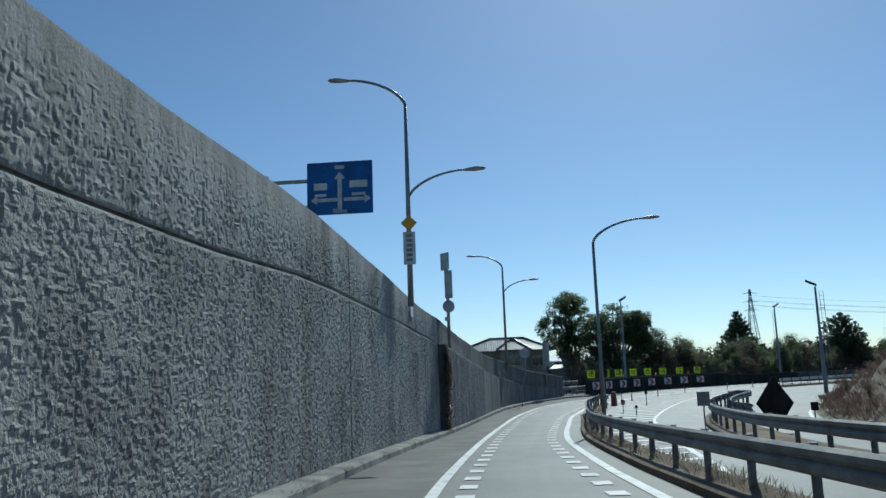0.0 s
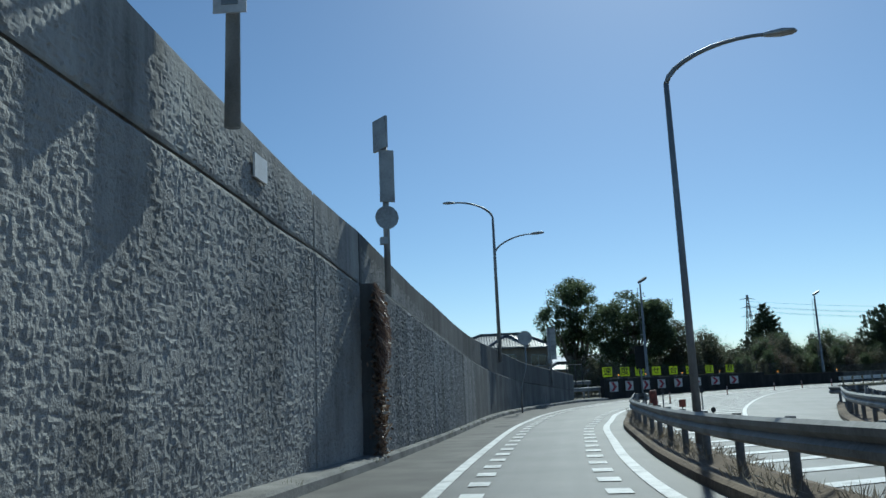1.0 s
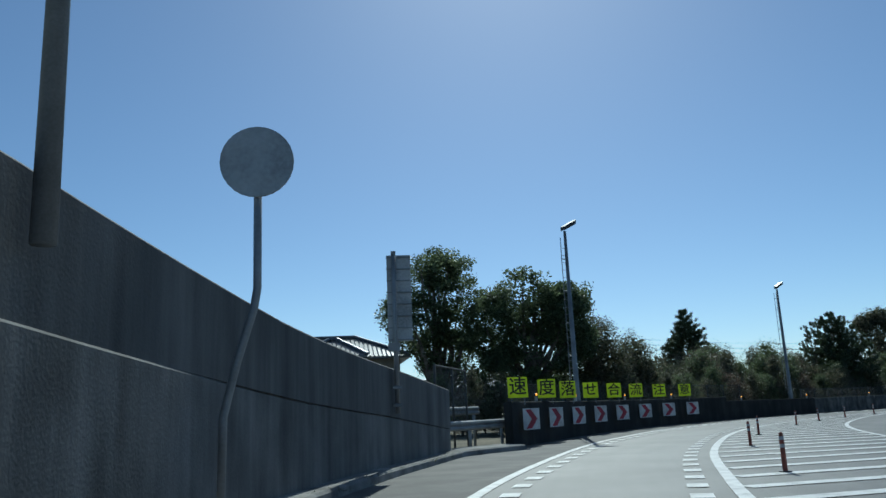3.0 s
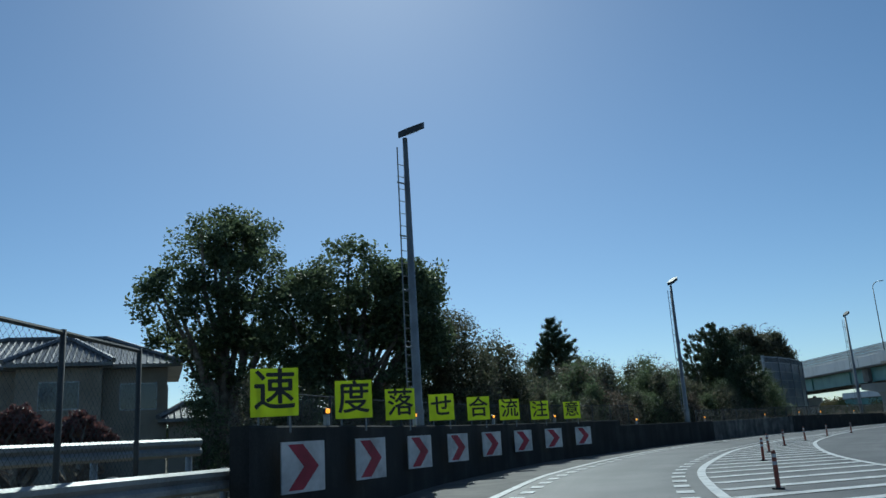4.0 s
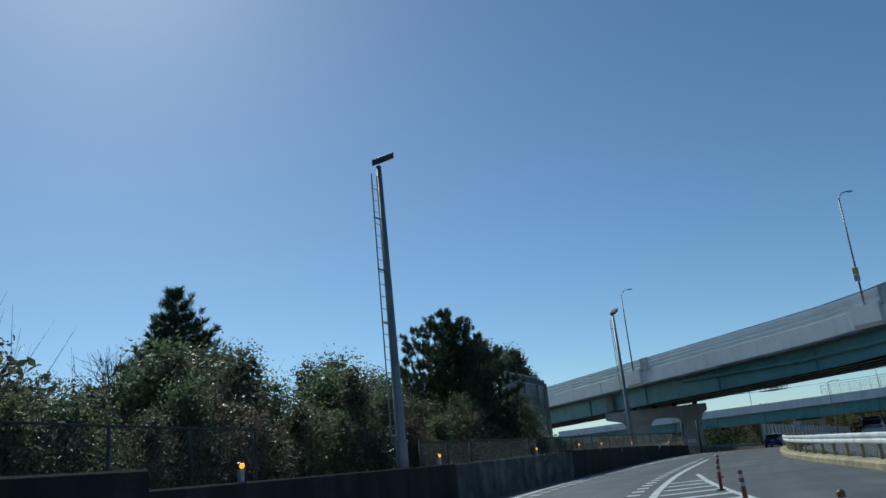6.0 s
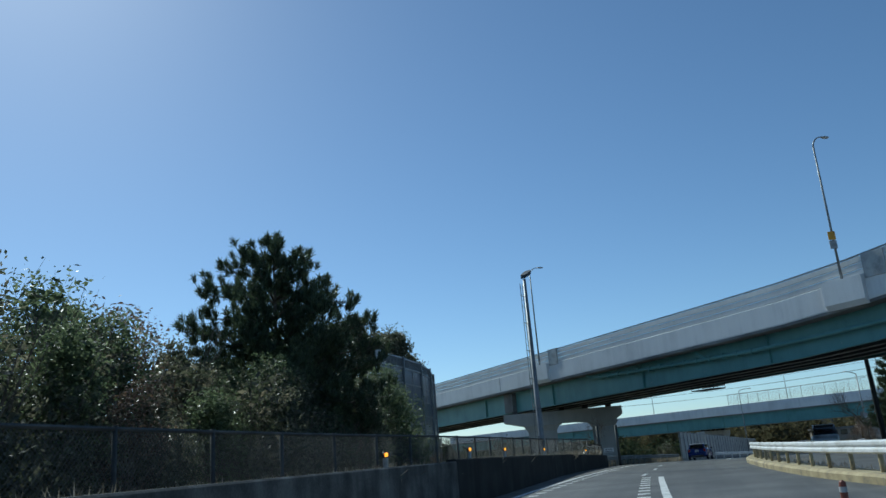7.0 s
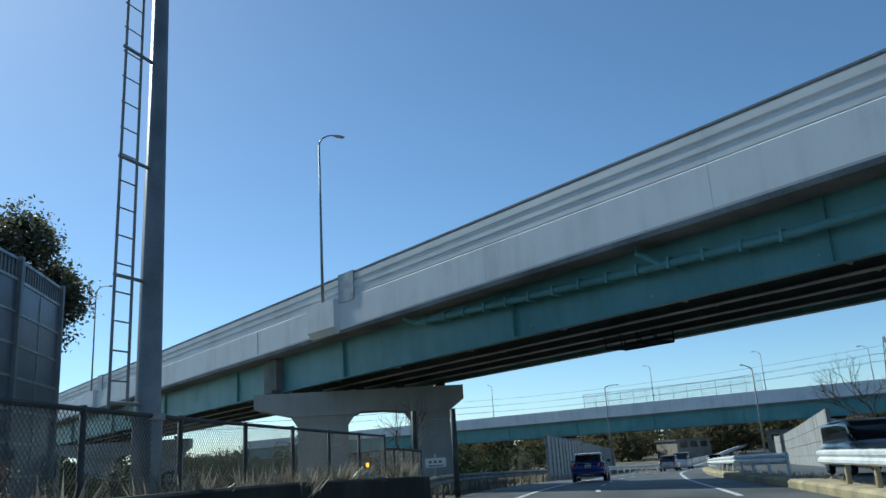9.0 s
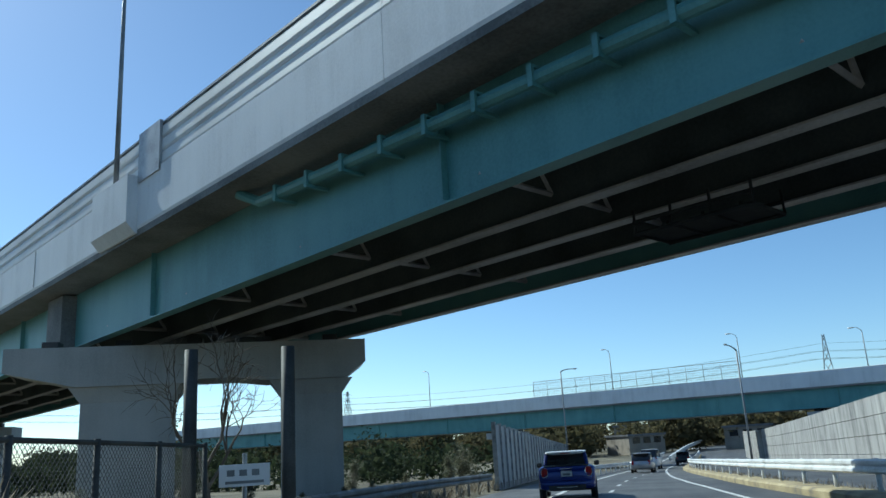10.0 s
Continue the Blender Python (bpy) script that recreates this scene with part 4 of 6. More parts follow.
def double_lamp(x, y, z0, zj, zt, reach, rise, turn=0.0):
    root = thing("street_lamp", "tall grey street lamp with two curved arms at different heights", "street lamp", pose(x, y, 0, 0, 0, turn), "curved street lamps")
    part("post", Shape().tube([(0, 0, z0), (0, 0, zj), (0, 0, zt)], [0.1, 0.075, 0.06], 10), POLE, root, smooth=True)
    part("arm", Shape().tube(arm_curve(0, zt, -reach + 0.5, zt + rise), [0.06 - 0.002 * i for i in range(10)], 8), POLE, root, smooth=True)
    part("arm", Shape().tube(arm_curve(0, zj, reach - 0.5, zj + rise * 0.95), [0.05 - 0.002 * i for i in range(10)], 8), POLE, root, smooth=True)
    part("lamp_head", lamp_head(-reach + 0.6, zt + rise - 0.02, -1), SIGNGREY, root, smooth=True)
    part("lamp_head", lamp_head(reach - 0.6, zj + rise * 0.95 - 0.02, 1), SIGNGREY, root, smooth=True)
    return root


double_lamp(0.08, 7.3, 4.7, 8.25, 11.5, 2.5, 1.0)
double_lamp(4.45, 38.1, 2.6, 8.08, 9.95, 2.45, 0.95, -8)


def single_lamp(x, y, z0, zt, reach, rise, turn, label, r=0.09):
    root = thing("street_lamp", label, "street lamp", pose(x, y, 0, 0, 0, turn), "curved street lamps")
    part("post", Shape().tube([(0, 0, z0), (0, 0, (z0 + zt) / 2), (0, 0, zt)], [r, r * 0.8, r * 0.65], 10), POLE, root, smooth=True)
    part("arm", Shape().tube(arm_curve(0, zt, reach - 0.5, zt + rise), [r * 0.65 - 0.002 * i for i in range(10)], 8), POLE, root, smooth=True)
    part("lamp_head", lamp_head(reach - 0.62, zt + rise - 0.02, 1), SIGNGREY, root, smooth=True)
    return root


single_lamp(7.25, 14.5, 0.2, 7.7, 2.7, 0.95, -4, "grey street lamp with one curved arm on the median")
for a in (-31.5, 0.35, 32.0, 71.5, 104.0):
    p = VM @ Vector((a, -0.12, 0))
    single_lamp(p.x, p.y, 9.0 + rise(a), 17.6 + rise(a) * 0.5, 1.5, 0.75, -19.8, "slim street lamp on the viaduct parapet", 0.08)
for a, z in ((-25, 10.5), (-12, 11.5), (4, 11.5), (33, 11.6)):
    p = BM @ Vector((a, 4.4, 0))
    single_lamp(p.x, p.y, 5.2, z, 1.4, 0.6, 60, "slim street lamp on the overpass", 0.07)
single_lamp(165.7, 117.6, -2.0, 8.3, 3.2, 0.4, 170, "street lamp beside the road before the overpass", 0.11)
single_lamp(165.5, 134.8, -2.0, 7.9, 2.6, 0.4, -20, "street lamp on the roadside before the overpass", 0.09)


def ladder_mast(x, y, h, turn, r=0.17, l0=0.6):
    """A steel mast with a flood lamp and a ladder on its side."""
    root = thing("light_mast", "thick grey light mast with a climbing ladder and a flood lamp", "light mast", on_ground(x, y, turn), "light masts")
    part("mast", Shape().tube([(0, 0, -0.1), (0, 0, 1.9), (0, 0, 1.95), (0, 0, h)], [r * 1.15, r * 1.15, r, r * 0.55], 12), POLE, root, smooth=True)
    part("flange", Shape().tube([(0, 0, 1.9), (0, 0, 1.98)], r * 1.35, 12), POLE, root)
    lad = Shape()
    for sx in (-l0, -l0 + 0.3):
        lad.tube([(sx, 0, 1.9), (sx * 0.9, 0, h - 0.35)], 0.02, 5)
    z = 2.0
    while z < h - 0.5:
        lad.tube([(-l0, 0, z), (-l0 + 0.3, 0, z)], 0.011, 4)
        z += 0.36
    part("ladder", lad, POLE, root)
    for z in np.arange(2.1, h - 0.5, 1.55):
        part("ladder_bracket", Shape().tube([(0, 0, float(z)), (-l0, 0, float(z))], 0.025, 5), POLE, root)
    head = Shape()
    head.loft([[(0.12 + u * 0.8 - 0.25, w * a, h + 0.1 + u * 0.42 + b) for a, b in ((-1, -0.09), (1, -0.09), (1, 0.11), (-1, 0.11))] for u, w in ((0, 0.14), (0.25, 0.2), (0.8, 0.22), (1.0, 0.14))])
    part("flood_lamp", head, BLACKPLASTIC, root, "dark flood lamp housing")
    return root


ladder_mast(18.42, 67.95, 9.7, 25, 0.13, 0.36)
ladder_mast(43.35, 90.25, 10.0, 20, 0.14, 0.46)
ladder_mast(78.74, 109.81, 10.9, 10, 0.16, 0.66)
ladder_mast(30.0, 46.3, 8.5, 150, 0.14)
utility = thing("utility_pole", "dark leaning utility pole on the far roadside", "pole", pose(109.6, 101.0, height(109.6, 101.0) - 0.2, 0, -3.5, 0))
part("pole", Shape().tube([(0, 0, 0), (0, 0, 9.0)], [0.2, 0.14], 10), BARRIER, utility)
part("crossbar", Shape().box(0.12, 0.12, 2.6, pose(0.25, 0, 5.2)), BARRIER, utility)
for i, (x, y) in enumerate(((96.16, 117.29), (96.9, 116.1))):
    t = thing("down_pipe_post", "steel post before the viaduct pier, darkened for the bridge's shade", "post", on_ground(x, y))
    # Darker steel than the lamp posts, standing in for the bridge's shade.
    part("post", Shape().tube([(0, 0, -0.1), (0, 0, 3.0)], 0.1, 12), FENCE, t, smooth=True)


# ---- signs ----
def bars(root, rows, mat, y, name="lettering"):
    """Unreadable writing as plain bars: rows of x, z, width, height."""
    for x, z, w, h in rows:
        part(name, Shape().box(w, 0.006, h, pose(x, y, z)), mat, root)


blue = thing("direction_sign", "blue direction sign with white arrows on a cantilever arm", "road sign", pose(-2.62, 9.95, 0, 0, 0, -3))
part("panel", Shape().box(2.45, 0.06, 1.98, pose(0, 0, 8.42), 0.0), SIGNBLUE, blue, "blue panel with white arrows")
bars(blue, [(0, 8.62, 0.16, 1.2), (-0.45, 8.9, 0.8, 0.13), (0.55, 8.9, 0.8, 0.13), (-0.72, 9.35, 0.5, 0.26), (0.7, 9.4, 0.66, 0.26), (-0.72, 9.1, 0.42, 0.1), (0.7, 9.1, 0.5, 0.1), (0.0, 10.12, 0.36, 0.14)], SIGNWHITE, -0.036)
s = Shape().loft([[(a, yy, 8.9 + b) for a, b in pts] for yy in (-0.04, -0.034) for pts in ([(-1.08, 0.065), (-0.85, -0.1), (-0.85, 0.23)],)])
part("arrow_head", s, SIGNWHITE, blue)
s = Shape().loft([[(a, yy, 8.9 + b) for a, b in pts] for yy in (-0.04, -0.034) for pts in ([(1.15, 0.065), (0.92, 0.23), (0.92, -0.1)],)])
part("arrow_head", s, SIGNWHITE, blue)
s = Shape().loft([[(a, yy, 9.8 + b) for a, b in pts] for yy in (-0.04, -0.034) for pts in ([(0, 0.22), (-0.2, -0.05), (0.2, -0.05)],)])
part("arrow_head", s, SIGNWHITE, blue)
arm = Shape()
for z in (9.75, 8.75):
    arm.tube([(-3.0, 0.08, z), (1.2, 0.08, z)], 0.075, 8)
arm.tube([(-2.85, 0.08, 3.0), (-2.85, 0.08, 10.0)], 0.14, 10)
part("cantilever", arm, STEEL, blue, "galvanised post and arms")

plates = thing("sign_cluster", "amber diamond and white plate clamped to the lamp post", "road sign", pose(0.1, 7.1, 0, 0, 0, 0))
part("diamond", Shape().loft([[(a * 0.27, yy, 7.42 + b * 0.27) for a, b in ((0, -1), (1, 0), (0, 1), (-1, 0))] for yy in (-0.02, 0.0)]), SIGNORANGE, plates, "amber diamond plate")
part("plate", Shape().box(0.4, 0.02, 1.08, pose(0, 0, 6.05)), SIGNWHITE, plates, "white plate with dark writing")
bars(plates, [(0, 6.15 + 0.16 * k, 0.2, 0.11) for k in range(6)], POLE, -0.014)
patch = thing("wall_plate", "small pale plate on the retaining wall", "plate", pose(-0.03, 9.0, 4.5, 0, 0, 84.5))
part("plate", Shape().box(0.5, 0.03, 0.34), DECK, patch)

stack = thing("road_sign", "stack of sign plates seen edge-on on a post by the wall", "road sign", pose(1.05, 16.0, 0, 0, 0, 18))
part("post", Shape().tube([(0, 0, 3.35), (0, 0, 7.75)], 0.075, 10), GALVRAIL, stack, smooth=True)
part("plate", Shape().box(0.06, 0.55, 0.75, pose(-0.1, -0.05, 7.0, 0, 0, 20)), SIGNGREY, stack)
part("plate", Shape().box(0.34, 0.05, 1.22, pose(0.02, -0.1, 5.76, 0, 0, 0)), SIGNGREY, stack)
part("round_plate", Shape().tube([(0, -0.1, 5.4), (0, -0.07, 5.4)], 0.27, 20), SIGNGREY, stack)
part("clamp", Shape().box(0.16, 0.16, 0.16, pose(-0.08, -0.05, 4.78)), SIGNGREY, stack)
disc = thing("road_sign", "round grey sign on a bent thin post beside the wall", "road sign", pose(5.87, 39.95, 0, 0, 0, -5))
part("post", Shape().tube([(-0.34, 0, -0.15), (-0.32, 0, 1.3), (-0.2, 0, 1.8), (-0.03, 0, 2.36), (0, 0, 2.55), (0, 0, 4.15)], 0.042, 10), GALVRAIL, disc, smooth=True)
part("plate", Shape().tube([(0, -0.075, 3.85), (0, -0.05, 3.85)], 0.375, 28), SIGNGREY, disc)
part("clamp", Shape().box(0.14, 0.06, 0.05, pose(0, -0.03, 3.98)), STEEL, disc)
part("clamp", Shape().box(0.14, 0.06, 0.05, pose(0, -0.03, 3.7)), STEEL, disc)

board = thing("sign_board", "tall ribbed sign board seen from behind on a wall-mounted post", "road sign", pose(8.37, 50.2, 0, 0, 0, -3))
part("post", Shape().tube([(-0.12, 0, 1.3), (-0.12, 0, 5.02)], 0.055, 10), GALVRAIL, board, smooth=True)
part("panel", Shape().box(0.566, 0.03, 2.04, pose(0.0, 0.08, 2.94)), SIGNGREY, board, "grey aluminium panel")
for k in range(8):
    part("rib", Shape().box(0.585, 0.035, 0.026, pose(0.0, 0.05, 2.962 + k * 0.2785)), POLE, board)
for k in range(7):
    part("clamp", Shape().box(0.09, 0.07, 0.1, pose(-0.12, 0.04, 3.005 + k * 0.2785)), POLE, board)
part("cap", Shape().box(0.11, 0.11, 0.07, pose(-0.12, 0, 4.99)), POLE, board)
part("side_plate", Shape().box(0.3, 0.03, 0.2, pose(-0.16, -0.08, 2.7, 0, 0, 25)), POLE, board, "small grey plate")
for z in (1.45, 1.85):
    part("wall_clamp", Shape().box(0.2, 0.05, 0.07, pose(-0.12, -0.04, z)), POLE, board)


def letters(text, size, mat, m, parent, label="black lettering", weight=0.009):
    cu = bpy.data.curves.new("lettering", "FONT")
    cu.body, cu.size, cu.align_x, cu.align_y, cu.extrude = text, size, "CENTER", "CENTER", 0.004
    tmp = new("lettering", cu)
    thin = bpy.data.meshes.new_from_object(tmp.evaluated_get(bpy.context.evaluated_depsgraph_get()))
    bpy.data.objects.remove(tmp)
    vs, fs = [tuple(v.co) for v in thin.vertices], [tuple(f.vertices) for f in thin.polygons]
    bold = Shape()
    for i, (dx, dy) in enumerate(((0, 0), (weight, 0), (-weight, 0), (0, weight), (0, -weight))):
        bold.add([(x + dx, y + dy, z + i * 0.0003) for x, y, z in vs], fs)
    bpy.data.meshes.remove(thin)
    me = bold.mesh("lettering", mat)
    ob = part("lettering", me, mat, parent, label)
    ob.matrix_local = m
    return ob


SIGNS = [("速", 13.55, 59.95, 0), ("度", 15.48, 62.9, -2), ("落", 17.33, 65.95, -1), ("せ", 19.45, 69.0, -6), ("合", 21.55, 71.4, -8), ("流", 23.85, 74.1, -11), ("注", 26.5, 77.0, -16), ("意", 29.2, 79.25, -21)]
for ch, x, y, turn in SIGNS:
    root = thing("character_sign", "bright yellow square board with one black character above the barrier", "sign", pose(x, y, 0, 0, 0, turn), "yellow character boards")
    part("board", Shape().box(0.73, 0.02, 0.73, pose(0, 0, 1.7)), YELLOW, root)
    letters(ch, 0.66, BLACKINK, pose(0, -0.016, 2.065, 90, 0, 0), root)
    for px in (-0.24, 0.24):
        part("stay", Shape().box(0.03, 0.025, 0.9, pose(px, 0.03, 1.45)), POLE, root)

letters("900m", 0.24, SIGNWHITE, pose(0, -0.034, 8.53, 90, 0, 0), blue, "white lettering", 0.004)
CHEVRONS = [(13.95, 59.8, 38), (15.66, 62.4, 40), (17.72, 65.8, 37), (19.68, 68.46, 34), (21.87, 71.25, 29), (24.4, 74.3, 24), (26.9, 76.75, 19), (29.35, 78.7, 17)]
for x, y, turn in CHEVRONS:
    root = thing("chevron_sign", "white plate with a dark red chevron fixed to the barrier face", "sign", pose(x, y, 0, 0, 0, turn), "chevron plates")
    part("stay", Shape().box(0.05, 0.3, 0.05, pose(0, 0.16, 1.1)), POLE, root)
    part("plate", Shape().box(0.95, 0.02, 0.74, pose(0, 0, 0.57)), SIGNWHITE, root)
    s = Shape().loft([[(a, yy, 0.94 + b) for a, b in ((-0.34, 0.33), (-0.02, 0.33), (0.33, 0), (-0.02, -0.33), (-0.34, -0.33), (0.0, 0))] for yy in (-0.016, -0.012)])
    part("chevron", s, SIGNRED, root)


def amber_post(x, y, z0):
    root = thing("warning_lamp", "small amber warning lamp on a grey box", "warning lamp", pose(x, y, z0), "amber warning lamps")
    part("box", Shape().box(0.11, 0.1, 0.2, None, 0.02), SIGNGREY, root)
    part("lens", Shape().tube([(0, -0.05, 0.26), (0, 0.0, 0.26)], 0.043, 14), AMBER, root, "glowing amber lens")
    part("bezel", Shape().tube([(0, 0.0, 0.26), (0, 0.05, 0.26)], 0.062, 14), BLACKPLASTIC, root)
    return root


for x, h in ((14.6, 1.56), (18.4, 1.56), (22.6, 1.56), (27.8, 1.56), (36, 1.28), (45, 1.22), (54.9, 1.2), (61.0, 1.24), (65.2, 1.2), (74, 1.12), (86, 0.93)):
    p = min(BAR, key=lambda q: abs(q[0] - x))
    n = normals(BAR)[BAR.index(p)]
    r = amber_post(p[0] + n[0] * 0.15, p[1] + n[1] * 0.15, h)
    r.matrix_world = pose(p[0] + n[0] * 0.15, p[1] + n[1] * 0.15, height(*p) + h, 0, 0, math.degrees(math.atan2(n[1], n[0])) - 90)

vs = VM @ Vector((0.35, -0.15, 0))
vsign = thing("road_sign", "small amber and white plates on the viaduct lamp post", "road sign", pose(vs.x - 0.1, vs.y, 0, 0, 0, -50))
part("plate", Shape().box(0.42, 0.03, 0.5, pose(0, 0, 11.9)), SIGNORANGE, vsign)
part("plate", Shape().box(0.42, 0.03, 0.5, pose(0, 0, 11.36)), SIGNGREY, vsign)
small = thing("notice_sign", "white notice board with faded blue writing before the pier", "sign", on_ground(97.0, 117.0, -52))
part("post", Shape().tube([(0, 0.03, -0.1), (0, 0.03, 1.5)], 0.035, 8), STEEL, small)
part("board", Shape().box(0.74, 0.03, 0.32, pose(0, 0, 1.02)), DECK, small)
bars(small, [(-0.2, 1.17, 0.11, 0.09), (-0.02, 1.17, 0.11, 0.09), (0.16, 1.17, 0.11, 0.09), (0.0, 1.06, 0.56, 0.04)], POLE, -0.02)


# ---- chain-link fences ----
def chain_fence(line, z0, z1, label, spacing=2.5, pitch=0.09, wire=0.0045, mat=None, top=0.03):
    root = thing("chain_fence", label, "fence")
    mat = mat or STEEL
    stops = along(line, spacing)
    me = Shape().tube([(0, 0, -0.2), (0, 0, z1 + 0.04)], 0.036, 8).mesh("post", mat, True)
    for x, y, a in stops:
        part("post", me, None, root).matrix_world = on_ground(x, y)
    for (xa, ya, _), (xb, yb, _) in zip(stops[:-1], stops[1:]):
        A, B = Vector((xa, ya, height(xa, ya))), Vector((xb, yb, height(xb, yb)))
        d = B - A
        L, H = d.length, z1 - z0
        u = d / L
        sd = Vector((-u.y, u.x, 0))
        rail = Shape().tube([A + Vector((0, 0, z1)), B + Vector((0, 0, z1))], top, 6)
        part("top_rail", rail, mat, root)
        s = Shape()
        for sgn in (1, -1):
            k = -H
            while k < L:
                x0, x1 = max(0, k), min(L, k + H)
                if x1 - x0 > 0.02:
                    h0, h1 = x0 - k, x1 - k
                    if sgn < 0:
                        h0, h1 = H - h0, H - h1
                    p, q = A + u * x0 + Vector((0, 0, z0 + h0)), A + u * x1 + Vector((0, 0, z0 + h1))
                    o = sd * wire
                    t = Vector((0, 0, wire)) - u * wire * sgn
                    b = len(s.v)
                    s.v += [tuple(p + o), tuple(p - o + t), tuple(p - o - t), tuple(q + o), tuple(q - o + t), tuple(q - o - t)]
                    s.f += [(b, b + 1, b + 4, b + 3), (b + 1, b + 2, b + 5, b + 4), (b + 2, b, b + 3, b + 5)]
                k += pitch * 1.414
        part("mesh_panel", s, mat, root)
    return root


chain_fence([p for p in shift(BAR, 1.1) if 45 < p[0] < 91.5], 0.2, 1.95, "chain-link fence on grey posts behind the concrete barrier", 2.4, 0.056, 0.0026, FENCE)
chain_fence(spline([(90.6, 114.75), (92.2, 115.45), (94.5, 116.45), (97.2, 117.6)], 0.5), 0.15, 1.62, "sagging end of the chain-link fence before the pier", 1.6, 0.056, 0.0028, FENCE)
chain_fence([p for p in shift(BAR, 2.6) if 14.5 < p[0] < 40], 0.2, 2.45, "chain-link fence behind the yellow boards", 2.6, 0.12, 0.003, FENCE, 0.022)
chain_fence(spline([(9.95, 55.8), (10.75, 57.6), (11.7, 59.9)], 0.5), 0.9, 2.7, "chain-link fence behind the guardrails at the wall end", 2.1, 0.08, 0.0016, FENCE, 0.03)
fence_root = thing("mesh_screen", "pale wire screen on the overpass parapet", "fence")
for a in range(-13, 12, 2):
    s = Shape()
    s.tube([BM @ Vector((a, 0.1, 6.64)), BM @ Vector((a, 0.1, 8.55)), BM @ Vector((a + 2, 0.1, 8.55)), BM @ Vector((a + 2, 0.1, 6.64))], 0.045, 5)
    panel = part("screen_panel", s, STEEL, fence_root)
    s = Shape()
    for k in range(1, 8):
        s.tube([BM @ Vector((a + k * 0.25, 0.1, 6.64)), BM @ Vector((a + k * 0.25, 0.1, 8.55))], 0.012, 3)
    for k in range(1, 7):
        s.tube([BM @ Vector((a, 0.1, 6.64 + k * 0.25)), BM @ Vector((a + 2, 0.1, 6.64 + k * 0.25))], 0.012, 3)
    tagged(part("wire_net", s, STEEL, panel), kind="stuff")

# ---- noise barrier seen from behind ----
noise_barrier = thing("noise_barrier", "tall curved noise barrier of smoked panels in a grey steel grid", "noise barrier")
arc = spline([(75.0, 118.4), (78.6, 120.1), (82.1, 122.0), (85.4, 124.3), (88.5, 126.9), (91.4, 129.8)], 0.25)
stops = along(arc, 4.05)
for i, (x, y, a) in enumerate(stops):
    m = on_ground(x, y, a)
    up = Shape().box(0.24 if i == 0 else 0.18, 0.26, 7.95, m)
    up.loft([[(-0.1, -0.13, z), (-0.1 - w, -0.3, z), (0.1, -0.3, z), (0.1, -0.13, z)] for z, w in ((0, 0.5), (1.2, 0.4), (2.2, 0.0))], m)
    part("upright", up, STEEL if i == 0 else POLE, noise_barrier)
for i, ((xa, ya, a), (xb, yb, _)) in enumerate(zip(stops[:-1], stops[1:])):
    m = on_ground((xa + xb) / 2, (ya + yb) / 2, math.degrees(math.atan2(yb - ya, xb - xa)))
    L = math.hypot(xb - xa, yb - ya) - 0.16
    for k in range(7):
        z, hh = 0.5 + k * 0.955, 0.955
        for sx in (-1, 1):
            part("pane", Shape().box(L / 2 - 0.04, 0.03, hh - 0.08, m @ pose(sx * L / 4, 0, z + 0.05)), SMOKED, noise_barrier)
        part("rail", Shape().box(L, 0.09, 0.075, m @ pose(0, 0, z - 0.03)), STEEL, noise_barrier)
    part("mullion", Shape().box(0.06, 0.08, 6.6, m @ pose(0, 0, 0.5)), STEEL, noise_barrier)
    part("rail", Shape().box(L, 0.1, 0.09, m @ pose(0, 0, 7.18)), STEEL, noise_barrier)
    part("rail", Shape().box(L, 0.1, 0.09, m @ pose(0, 0, 7.8)), STEEL, noise_barrier)
    for k in range(16):
        part("louvre", Shape().box(0.07, 0.05, 0.53, m @ pose(-L / 2 + (k + 0.5) * L / 16, 0, 7.27)), POLE, noise_barrier)
    part("louvre_back", Shape().box(L, 0.012, 0.53, m @ pose(0, 0.05, 7.27)), SMOKED, noise_barrier)

nb_line = spline([(122.3, 123.9), (140, 128.9), (160, 134.4), (184.4, 141.2)], 2.0)
nb = thing("noise_wall", "pale ribbed noise wall beside the road past the viaduct", "noise barrier")
for i, (a, b) in enumerate(zip(nb_line[:-1], nb_line[1:])):
    seg = [a, ((a[0] + b[0]) / 2, (a[1] + b[1]) / 2), b]
    part("panel", Shape().sweep(seg, [(0, 0.25), (0, 2.95), (0.12, 2.95), (0.12, 0.25)]), PIER, nb)
    part("upright", Shape().box(0.14, 0.2, 3.05, on_ground(a[0], a[1], math.degrees(math.atan2(b[1] - a[1], b[0] - a[0])))), STEEL, nb)
    part("plinth", Shape().sweep(seg, [(-0.05, -0.2), (-0.05, 0.25), (0.2, 0.25), (0.2, -0.2)]), CONCRETE, nb)
rw_line = spline([(126, 106.7), (150, 111.4), (175, 116.4), (205, 122.5)], 1.7)
rw = thing("block_wall", "pale concrete block wall on the far side of the carriageway", "wall", kind="structure")
for i, (a, b) in enumerate(zip(rw_line[:-1], rw_line[1:])):
    c = (a[0] + (b[0] - a[0]) * 0.985, a[1] + (b[1] - a[1]) * 0.985)
    for k in range(4):
        part("block", Shape().sweep([a, c], [(0.0, k * 0.9 - 0.1), (0.0, k * 0.9 + 0.77), (0.25, k * 0.9 + 0.77), (0.25, k * 0.9 - 0.1)]), STAINED, rw)
